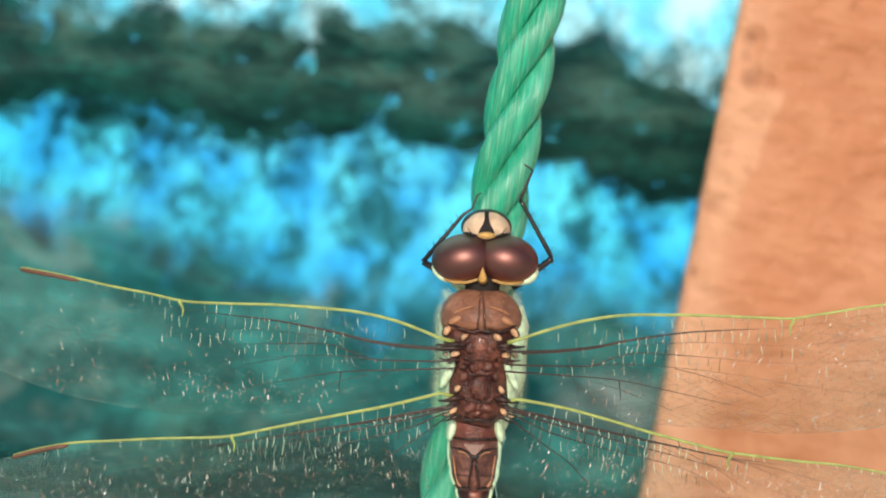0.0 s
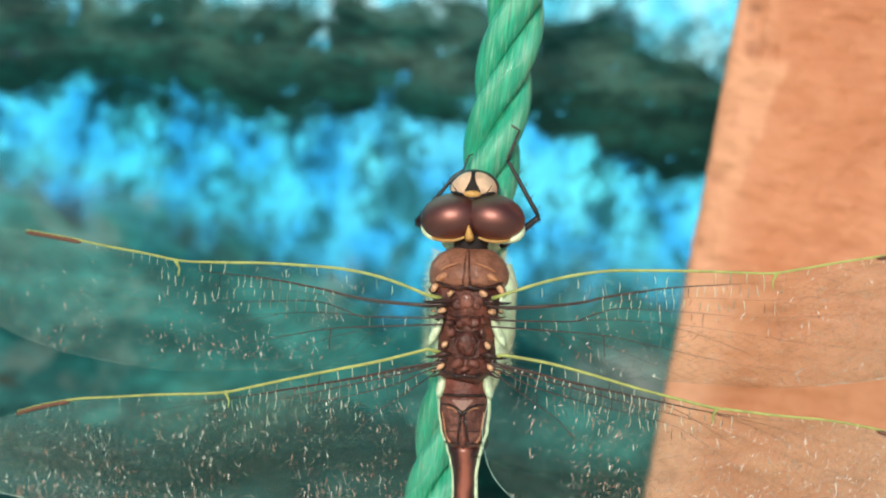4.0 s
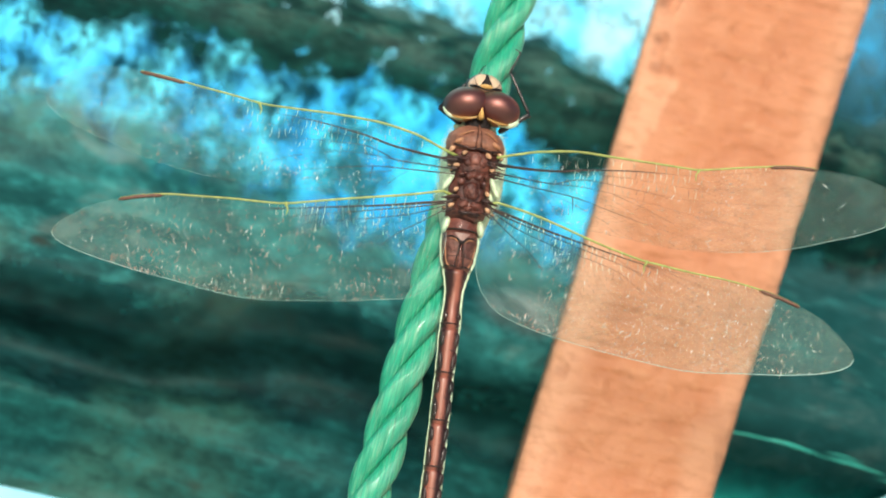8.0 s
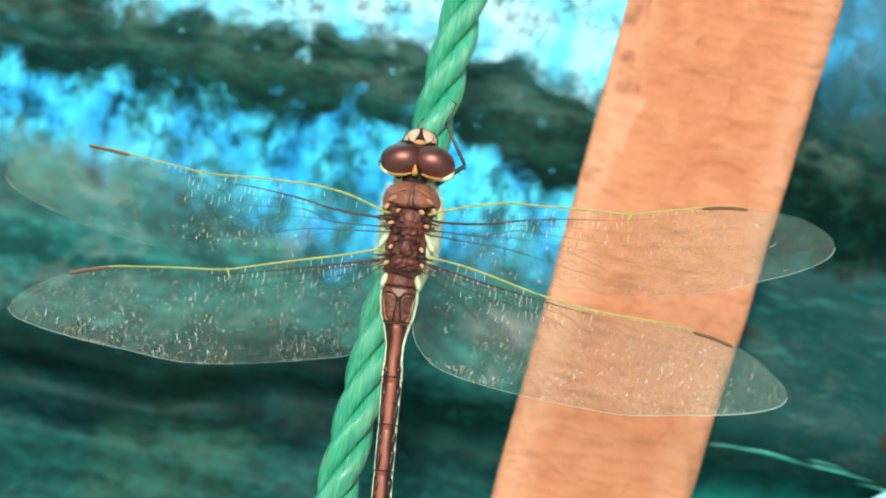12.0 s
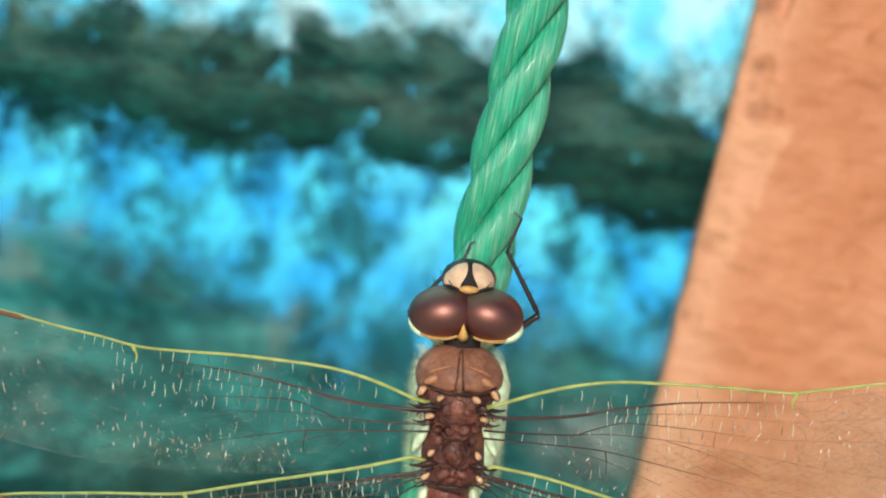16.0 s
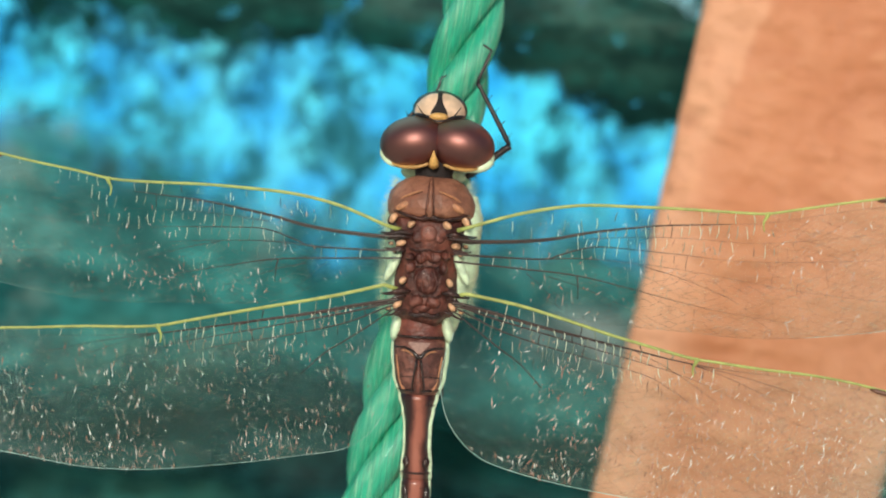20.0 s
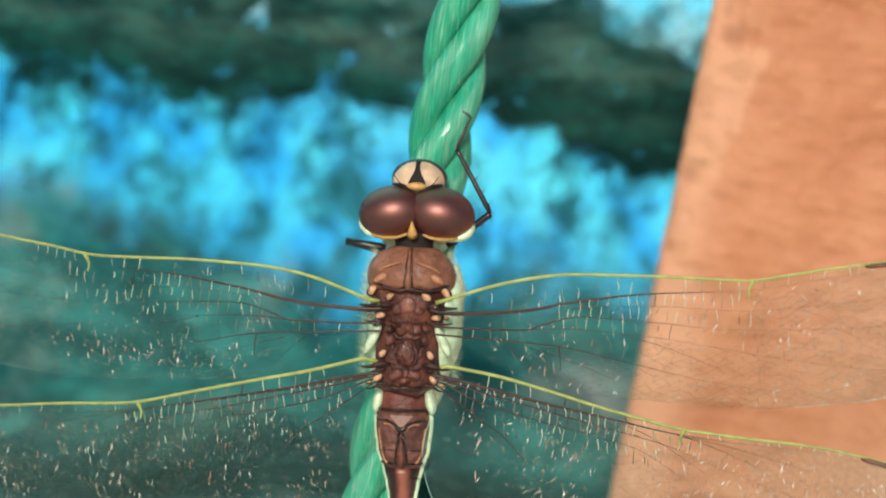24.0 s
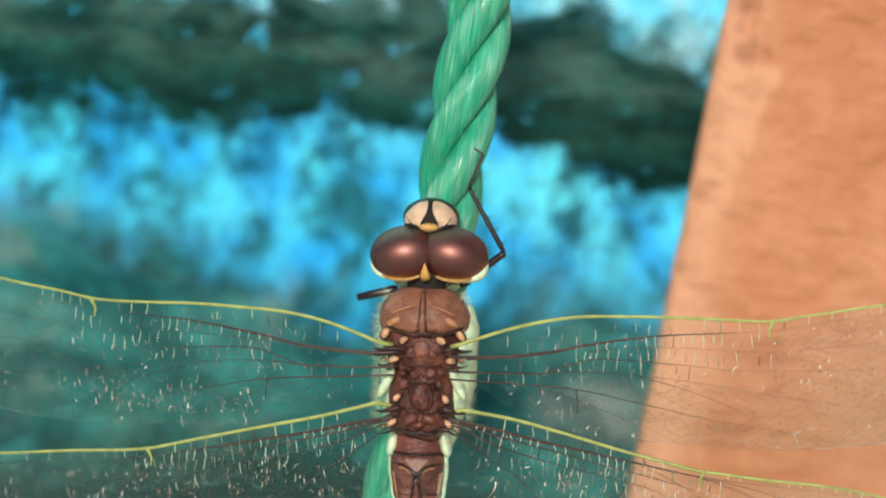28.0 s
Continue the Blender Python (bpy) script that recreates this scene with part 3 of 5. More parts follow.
    ob = part("thin_film", sheet(bmesh.new(), -14, 16, -1.2, 2.6, 60, 14, thin), FILM)
    tagged(ob, "thin blue see-through film with dark tangles", "film")
    ob = part("upper_film", sheet(bmesh.new(), -14, 16, 2.606, 12, 60, 30, thin), VEIL)
    tagged(ob, "thin pale see-through film with faint tangles", "film")


def build_twigs():
    rng = random.Random(11)
    for k in range(4):
        x = rng.uniform(-7, 9)
        base = Vector((x, rng.uniform(5.9, 7.5), rng.uniform(2.6, 3.2)))
        bm = bmesh.new()
        lean = rng.uniform(-0.5, 0.5)
        pts = [base]
        for s in range(6):
            pts.append(pts[-1] + Vector((lean * 0.4 + rng.uniform(-0.18, 0.18), rng.uniform(-0.1, 0.1), rng.uniform(0.25, 0.55))))
        tube(bm, pts, [0.0036 * (1 - 0.13 * i) for i in range(7)], 5)
        for s in range(1, 6):
            for side in (-1, 1):
                if rng.random() < 0.6:
                    q = [pts[s]]
                    for _ in range(3):
                        q.append(q[-1] + Vector((side * rng.uniform(0.1, 0.3), rng.uniform(-0.05, 0.05), rng.uniform(-0.05, 0.25))))
                    tube(bm, q, [0.003, 0.0026, 0.0022, 0.0016], 4)
        ob = part("twig", bm, TWIG)
        tagged(ob, "thin dark bare twig behind the netting", "twig", "twigs behind the net")


# ---- wooden post ----
def build_post():
    post = new("wooden_post")
    tagged(post, "upright orange-brown planed wooden post with worn, paler edges", "post")
    bm = bmesh.new()
    rows = []
    prof = []
    w, d, r = 1.0, 1.0, 0.20
    for cx, cy, a0 in ((-w + r, -d + r, 180), (w - r, -d + r, 270), (w - r, d - r, 0), (-w + r, d - r, 90)):
        for k in range(5):
            a = radians(a0 + 22.5 * k)
            prof.append((cx + r * math.cos(a), cy + r * math.sin(a)))
    fine = []
    for i, p in enumerate(prof):
        q = prof[(i + 1) % len(prof)]
        steps = (90 if p[1] < -0.99 and q[1] < -0.99 else 14) if (Vector(p) - Vector(q)).length > 0.5 else 1
        fine += [(p[0] + (q[0] - p[0]) * s / steps, p[1] + (q[1] - p[1]) * s / steps) for s in range(steps)]
    dents = [(x, z, 1.1 * r, 0.16 * k) for x, z, r, k in SCARS]
    for j in range(640):
        z = -14 + 28 * j / 639
        mid, half = 3.115 + 0.082 * z, 1.535 + 0.020 * z
        row = []
        for px, py in fine:
            v = Vector((mid + half * px * (0.935 - 0.065 * py), 3.8 + 0.8 * py, z))
            edge = abs(px) > 0.8 and abs(py) > 0.8
            k = 0.014 * noise.noise(v * 1.0) + 0.011 * noise.noise(Vector((v.x * 0.7, v.y, v.z * 4))) + 0.006 * noise.noise(v * 2.2)
            if py < -0.9:
                ridge = max(0.0, noise.noise(Vector((0.25 * v.x, 5.0, 0.35 * v.z))) + 0.12) * min(1.0, max(0.0, (px + 0.75) * 4))
                k += 0.013 * ridge * math.sin(2 * math.pi * (v.z - 0.06 * v.x + 0.07 * noise.noise(Vector((0.5 * v.x, 2.0, 0.8 * v.z)))) / 0.19)
                k -= sum(deep * math.exp(-((v.x - dx) ** 2 + (0.6 * (v.z - dz)) ** 2) / r0 ** 2) for dx, dz, r0, deep in dents)
            if edge:
                k -= 0.04 * max(0.0, noise.noise(v * 2.1 + Vector((4, 0, 1))))
            row.append(bm.verts.new(v + Vector((px, py, 0)) * k))
        rows.append(row)
    rings_to_faces(bm, rows)
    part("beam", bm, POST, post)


# ---- rope ----
def rope_axis(z):
    return Vector((-0.51 + 0.0435 * (z - 3.5), 0.80 + 0.02 * math.sin(z * 0.7), z))


def build_rope():
    rope = new("rope")
    tagged(rope, "bright green three-strand twisted plastic rope", "rope")
    lead, off, rad = 2.256, 0.175, 0.138
    for s in range(3):
        bm = bmesh.new()
        rows = []
        n, sides = 620, 64
        for j in range(n):
            z = -11 + 22 * j / (n - 1)
            a = 2 * math.pi * (z / lead + s / 3) + 0.80
            out = Vector((math.cos(a), math.sin(a), 0))
            run = Vector((-math.sin(a) * 2 * math.pi * off / lead, math.cos(a) * 2 * math.pi * off / lead, 1)).normalized()
            side = run.cross(out).normalized()
            c = rope_axis(z) + off * out
            row = []
            for k in range(sides):
                b = 2 * math.pi * k / sides
                yarn = 1 + 0.020 * math.cos(17 * (b + 3.3 * z)) + 0.03 * noise.noise(Vector((b, z * 1.2, s * 5.0)))
                row.append(bm.verts.new(c + rad * yarn * (0.98 * math.cos(b) * out + 1.14 * math.sin(b) * side)))
            rows.append(row)
        rings_to_faces(bm, rows)
        part("strand", bm, ROPE, rope)


# ---- dragonfly: local x across, -y its back, z towards the head ----
FORE_TRAIL = [(0.36, 0.05), (0.586, -0.077), (0.846, -0.247), (1.427, -0.437), (2.234, -0.488), (3.04, -0.515), (3.90, -0.415), (4.46, -0.29), (4.87, -0.148), (5.19, -0.042), (5.48, 0.082), (5.68, 0.20), (5.78, 0.31), (5.80, 0.39)]
HIND_TRAIL_L = [(0.30, -0.62), (0.26, -0.834), (0.27, -1.071), (0.31, -1.351), (0.46, -1.60), (0.68, -1.742), (1.06, -1.821), (1.53, -1.909), (2.30, -2.021), (2.77, -2.054), (3.17, -2.04), (3.73, -1.965), (4.29, -1.90), (4.86, -1.80), (5.20, -1.71), (5.36, -1.64), (5.41, -1.55)]
HIND_TRAIL_R = [(0.28, -0.62), (0.20, -0.863), (0.18, -1.101), (0.24, -1.371), (0.36, -1.569), (0.57, -1.749), (0.90, -1.863), (1.38, -1.96), (1.86, -2.027), (2.41, -2.086), (3.19, -2.144), (3.96, -2.072), (4.49, -2.017), (4.94, -1.94), (5.21, -1.86), (5.36, -1.77), (5.40, -1.68)]
# front edge, rear edge, and how far the wing bends back: y = a + b x + c x^2
WINGS = {
    ("forewing", -1): ([(0.40, 0.325), (0.83, 0.481), (1.24, 0.562), (1.65, 0.590), (2.06, 0.603), (2.48, 0.598), (2.92, 0.605), (3.30, 0.669), (3.71, 0.73), (4.13, 0.804), (4.54, 0.862), (4.95, 0.90), (5.40, 0.84), (5.66, 0.66), (5.78, 0.50), (5.80, 0.39)], FORE_TRAIL, (0.0, -0.01, 0.028)),
    ("forewing", 1): ([(0.36, 0.345), (0.83, 0.497), (1.33, 0.595), (1.82, 0.613), (2.32, 0.617), (2.85, 0.612), (3.05, 0.618), (3.31, 0.668), (3.80, 0.765), (4.30, 0.840), (4.79, 0.830), (5.20, 0.79), (5.50, 0.69), (5.70, 0.56), (5.78, 0.47), (5.80, 0.39)], FORE_TRAIL, (-0.2, 0.15, -0.04)),
    ("hindwing", -1): ([(0.38, -0.220), (0.86, -0.352), (1.31, -0.453), (1.77, -0.557), (2.22, -0.665), (2.42, -0.710), (2.67, -0.736), (3.13, -0.759), (3.58, -0.795), (4.03, -0.835), (4.49, -0.94), (4.94, -1.117), (5.22, -1.31), (5.37, -1.45), (5.41, -1.55)], HIND_TRAIL_L, (0.0, 0.05, 0.0)),
    ("hindwing", 1): ([(0.37, -0.262), (0.83, -0.335), (1.28, -0.445), (1.73, -0.569), (2.19, -0.678), (2.46, -0.735), (2.64, -0.752), (3.10, -0.795), (3.55, -0.823), (4.01, -0.887), (4.46, -0.994), (4.92, -1.188), (5.20, -1.41), (5.36, -1.57), (5.40, -1.68)], HIND_TRAIL_R, (0.0, 0.05, -0.02)),
}
NODE_X = {("forewing", -1): 2.96, ("forewing", 1): 3.03, ("hindwing", -1): 2.42, ("hindwing", 1): 2.48}
# long veins behind the front edge, x and z, with their thickness at the root
LONG_VEINS = {
    "forewing": (
        ([(0.40, 0.225), (0.80, 0.248), (1.14, 0.29), (1.42, 0.354), (1.76, 0.412), (2.10, 0.459), (2.44, 0.485), (2.72, 0.505), (3.00, 0.525), (3.30, 0.58), (3.80, 0.69), (4.50, 0.80), (4.95, 0.82)], 0.017),
        ([(1.46, 0.300), (1.76, 0.330), (2.10, 0.350), (2.44, 0.352), (2.97, 0.345), (3.60, 0.42), (4.4, 0.55)], 0.007),
        ([(0.40, 0.095), (0.80, 0.091), (1.08, 0.098), (1.22, 0.15), (1.50, 0.230), (1.87, 0.224), (2.27, 0.205), (2.97, 0.175), (4.20, 0.27), (5.20, 0.42)], 0.012),
        ([(1.08, 0.098), (1.42, 0.120), (1.82, 0.105), (2.37, 0.06), (3.40, -0.07), (4.30, -0.12)], 0.008),
        ([(0.40, 0.022), (0.80, 0.0), (1.36, -0.037), (1.85, -0.13), (2.60, -0.28), (3.3, -0.36)], 0.011),
    ),
    "hindwing": (
        ([(0.34, -0.36), (0.64, -0.42), (1.00, -0.505), (1.53, -0.61), (1.92, -0.685), (2.41, -0.775), (2.98, -0.835), (3.55, -0.87), (4.01, -0.935), (4.46, -1.045), (4.80, -1.18)], 0.017),
        ([(0.34, -0.39), (0.70, -0.49), (1.10, -0.585), (1.53, -0.69), (2.00, -0.80), (2.45, -0.92), (3.00, -1.13), (3.60, -1.32), (4.3, -1.5)], 0.012),
        ([(0.34, -0.42), (0.70, -0.58), (1.20, -0.72), (1.88, -0.87), (2.20, -0.985), (2.63, -1.26), (3.1, -1.55)], 0.009),
        ([(0.30, -0.45), (0.50, -0.60), (0.70, -0.74), (0.90, -0.88), (1.10, -1.08)], 0.008),
    ),
}


class WingShape:
    """A wing between a leading and a trailing edge; u runs to the tip, v from front to back."""

    def __init__(self, lead, trail, side, bend, seed):
        self.side, self.bend, self.seed = side, bend, seed
        self.a, self.b = self.even(lead), self.even(trail)

    def even(self, points):
        line = smooth_line([(x, 0, z) for x, z in points], 400)
        run = np.concatenate([[0], np.cumsum([(q - p).length for p, q in zip(line, line[1:])])])
        steps = np.linspace(0, run[-1], 161)
        xs, zs = np.interp(steps, run, [p.x for p in line]), np.interp(steps, run, [p.z for p in line])
        return [Vector((float(x), 0, float(z))) for x, z in zip(xs, zs)]

    def set_in(self, x, z, up=0.0):
        """The place on the wing x out from the body and z along it."""
        c0, c1, c2 = self.bend
        ripple = 0.018 * noise.noise(Vector((x * 0.9, self.seed, z * 1.5))) + 0.010 * math.sin(z * 30 + x * 4) * math.exp(-0.3 * x)
        return Vector((self.side * x + 0.05, c0 + c1 * x + c2 * x * x + ripple * min(1.0, x) - up, z))

    def flat(self, u, v):
        f = min(max(u, 0), 1) * 160
        k = min(int(f), 159)
        return self.a[k].lerp(self.a[k + 1], f - k).lerp(self.b[k].lerp(self.b[k + 1], f - k), v)

    def at(self, u, v, up=0.0):
        p = self.flat(u, v)
        return self.set_in(p.x, p.z, up)

    def front(self, x):
        """z of the front edge at x."""
        return float(np.interp(x, [p.x for p in self.a], [p.z for p in self.a]))


def build_wing(fly, name, side, seed, rng):
    lead, trail, bend = WINGS[name, side]
    w, xn = WingShape(lead, trail, side, bend, seed), NODE_X[name, side]
    hind = name == "hindwing"
    bm = bmesh.new()
    nu, nv = 110, 26
    rings_to_faces(bm, [[bm.verts.new(w.at(i / nu, j / nv)) for j in range(nv + 1)] for i in range(nu + 1)], closed=False)
    wing = part(name, bm, WING, fly, "clear wing with faint brown speckle")

    def rod(label, points, radii, material, tag="", sides=6):
        return part(label, tube(bmesh.new(), points, radii, sides), material, wing, tag)

    # front edge, with a step at the node
    xs = np.linspace(lead[0][0], 4.6, 90)
    rod("costal_vein", [w.set_in(0.26, w.front(xs[0]) - 0.035, -0.03)] + [w.set_in(x, w.front(x), 0.004) for x in xs], [0.024] + [0.0185 - 0.0016 * x for x in xs], COSTA, "yellow leading-edge vein")
    zn = w.front(xn)
    rod("node", smooth_line([w.set_in(xn + 0.02, zn + 0.012, 0.010), w.set_in(xn + 0.005, zn - 0.03, 0.012), w.set_in(xn - 0.02, zn - 0.085, 0.010), w.set_in(xn - 0.01, zn - 0.16, 0.006)], 9), [0.018, 0.022, 0.022, 0.016, 0.012, 0.011, 0.009, 0.008, 0.005], COSTA)
    xs = np.linspace(4.0, 4.62, 12) if not hind else np.linspace(4.05, 4.62, 12)
    rod("stigma", [w.set_in(x, w.front(x) - 0.02, 0.010) for x in xs], [0.008] + [0.024] * 10 + [0.008], STIGMA, "reddish-brown stigma")
    # long dark veins
    rows = []
    for points, r in LONG_VEINS[name]:
        line = smooth_line([(0.24, 0, points[0][1] + 0.01), *((x, 0, z) for x, z in points)] if points[0][0] < 0.5 else [(x, 0, z) for x, z in points], 60)
        rows.append(([p.x for p in line], [p.z for p in line]))
        rod("long_vein", [w.set_in(p.x, p.z, 0.006) for p in line], [max(0.0013, r * (1 - 0.34 * p.x)) for p in line], VEIN, "dark brown vein", 5)
    # a second dark vein beside the first, close to it
    line = smooth_line([(x, 0, z - 0.022 + 0.007 * x) for x, z in LONG_VEINS[name][0][0][:8]], 40)
    rod("long_vein", [w.set_in(p.x, p.z, 0.004) for p in line], [0.010 - 0.003 * p.x for p in line], VEIN, "", 5)
    if not hind:
        rod("branch_vein", [w.set_in(1.36, -0.037, 0.004), w.set_in(1.375, -0.12, 0.004), w.set_in(1.38, -0.25, 0.004)], [0.007, 0.005, 0.003], VEIN, "", 4)
    fan = ((1.1, -0.06, 1.9, -0.33), (0.9, -0.04, 1.2, -0.32), (1.9, 0.09, 2.8, -0.18)) if not hind else ((1.53, -0.62, 2.1, -0.82), (1.95, -0.71, 2.7, -1.12), (2.44, -0.79, 3.2, -1.06), (2.5, -0.80, 3.6, -1.05))
    for x0, z0, x1, z1 in fan:
        line = smooth_line([(x0, 0, z0), (0.6 * x0 + 0.4 * x1, 0, 0.68 * z0 + 0.32 * z1), (x1, 0, z1)], 14)
        rod("branch_vein", [w.set_in(p.x, p.z, 0.004) for p in line], [0.0034 - 0.00017 * i for i in range(14)], VEIN, "", 4)

    # cross veins: rungs between the long veins, glint put into their pale tones
    def rungs(upper, lower, x0, x1, step, r, keep=0.9):
        x, r = x0, r if hind else 0.85 * r
        while x < x1:
            if rng.random() < keep:
                za, zb = upper(x), lower(x + rng.uniform(-0.02, 0.02))
                if za - zb > 0.12:
                    za -= rng.uniform(0.0, za - zb - 0.10)
                    zb = za - rng.uniform(0.06, 0.13)
                lean = rng.uniform(-0.02, 0.02)
                mid = w.set_in(x + 0.5 * lean + rng.uniform(-0.008, 0.008), 0.5 * (za + zb), 0.014)
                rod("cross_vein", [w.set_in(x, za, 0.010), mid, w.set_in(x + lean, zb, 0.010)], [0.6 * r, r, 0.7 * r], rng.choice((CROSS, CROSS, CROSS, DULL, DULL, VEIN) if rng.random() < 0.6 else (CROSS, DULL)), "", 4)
            x += step * rng.uniform(0.8, 1.2)

    level = [lambda x, q=q: float(np.interp(x, *q)) for q in rows]
    rungs(w.front, level[0], 0.75, xn - 0.1, 0.15 if not hind else 0.14, 0.0050, 0.92)
    if not hind:
        rungs(level[0], level[1], 1.35, xn + 0.2, 0.085, 0.0046)
        rungs(level[1], level[2], 1.35, xn + 0.1, 0.09, 0.0044)
        rungs(level[2], level[3], 1.2, 2.4, 0.10, 0.0038, 0.85)
        rungs(level[2], level[4], 0.6, 1.05, 0.13, 0.0045)
        rungs(level[3], level[4], 1.3, 2.2, 0.13, 0.0022, 0.6)
    else:
        rungs(level[0], level[1], 0.5, xn + 0.2, 0.080, 0.0048)
        rungs(level[1], level[2], 0.55, 2.3, 0.088, 0.0048)
        rungs(level[2], level[3], 0.5, 1.5, 0.10, 0.0036, 0.85)
        rungs(level[2], lambda x: level[2](x) - 0.13, 1.0, 2.2, 0.09, 0.0038, 0.8)
    rungs(w.front, level[0], xn + 0.12, 4.3, 0.10, 0.0028, 0.8)
    # net of small cells over the rest of the film
    floor_line = rows[3] if not hind else rows[2]
    inner, verts, bm = {}, {}, bmesh.new()
    nu, nv = 74, 17
    for i in range(nu + 1):
        for j in range(nv + 1):
            p = w.flat((i + rng.uniform(-0.26, 0.26)) / nu, min(1.0, (j + (0.5 if i % 2 else 0.0) + rng.uniform(-0.22, 0.22)) / nv))
            verts[i, j] = p
            bound = float(np.interp(p.x, *floor_line)) if p.x < 3.0 else float(np.interp(p.x, *rows[0]))
            inner[i, j] = p.z < bound and p.x > 1.05
    for (i, j), p in verts.items():
        for a, b, keep in ((i + 1, j, 1.0), (i + 1, j + (1 if i % 2 else -1), 1.0), (i, j + 1, 0.35)):
            if (a, b) in verts and inner[i, j] and inner[a, b] and rng.random() < 0.86 * keep:
                q = verts[a, b]
                d = (q - p).normalized()
                e = Vector((-d.z, 0, d.x)) * rng.uniform(0.0005, 0.0010)
                bm.faces.new([bm.verts.new(w.set_in(k.x, k.z, 0.002)) for k in (p - e, p + e, q + e, q - e)])
    tagged(part("cell_vein", bm, CELL, wing, "fine net of wing cells"), kind="stuff")
    # pale flakes that stand for glints of the cells, mostly towards the rear
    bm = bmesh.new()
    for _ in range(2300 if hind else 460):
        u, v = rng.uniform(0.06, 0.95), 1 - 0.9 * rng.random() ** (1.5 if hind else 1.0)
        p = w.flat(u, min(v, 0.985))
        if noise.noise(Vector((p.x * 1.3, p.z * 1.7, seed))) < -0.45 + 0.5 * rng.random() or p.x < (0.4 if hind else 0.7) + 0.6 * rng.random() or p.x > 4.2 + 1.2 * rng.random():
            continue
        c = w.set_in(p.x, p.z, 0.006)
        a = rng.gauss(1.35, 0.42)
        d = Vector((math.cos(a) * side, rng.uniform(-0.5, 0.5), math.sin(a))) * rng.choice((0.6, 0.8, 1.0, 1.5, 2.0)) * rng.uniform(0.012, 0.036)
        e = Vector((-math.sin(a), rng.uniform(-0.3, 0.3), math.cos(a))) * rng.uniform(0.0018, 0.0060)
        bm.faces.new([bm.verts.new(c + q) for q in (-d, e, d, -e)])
    # tight clusters of glint flakes near the rear of one front wing
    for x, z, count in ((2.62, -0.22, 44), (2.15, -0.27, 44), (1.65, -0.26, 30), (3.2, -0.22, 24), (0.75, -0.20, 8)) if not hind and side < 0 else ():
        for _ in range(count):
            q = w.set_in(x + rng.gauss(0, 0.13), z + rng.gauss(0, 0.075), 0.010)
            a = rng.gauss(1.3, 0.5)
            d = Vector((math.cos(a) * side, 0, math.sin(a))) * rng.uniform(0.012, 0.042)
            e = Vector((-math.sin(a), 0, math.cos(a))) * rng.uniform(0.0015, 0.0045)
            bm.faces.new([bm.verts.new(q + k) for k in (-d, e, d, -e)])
    tagged(part("cell_glint", bm, GLINT, wing, "tiny pinkish flakes painted as wing glints"), kind="stuff")
    # rear rim
    us = np.linspace(0.55 if not hind else 0.0, 1.0, 90)
    thin = 0.0006 if not hind else 0.0030
    soft_rim = (0.65 if hind else 0.45) if side < 0 else 1.0
    rod("rear_rim", [w.at(u, 1.0) for u in us], [soft_rim * thin + soft_rim * ((0.0046 if not hind else 0.0064) - thin) * max(0.0, (u - 0.35) / 0.65) for u in us], RIM, "pale rear rim", 5)
    return wing


def leg(fly, name, points, radii, spines=0):
    """A jointed leg: each run between joints is a piece."""
    root = new(name)
    root.parent = fly
    kinds = ("femur", "tibia", "tarsus", "claw")
    for k in range(len(points) - 1):
        bm = bmesh.new()
        a, b = Vector(points[k]), Vector(points[k + 1])
        tube(bm, [a, a.lerp(b, 0.1), a.lerp(b, 0.5), a.lerp(b, 0.92), b], [radii[k] * f for f in (0.7, 1.1, 1.0, 0.85, 1.0)], 8)
        if spines and k < 2:
            d = (b - a).normalized()
            s = Vector((d.z, 0, -d.x))
            for i in range(spines):
                p = a.lerp(b, (i + 0.5) / spines)
                tube(bm, [p, p + 0.07 * s + 0.03 * d], [0.006, 0.002], 4)
        part(kinds[k], bm, BLACK, root)
    return root


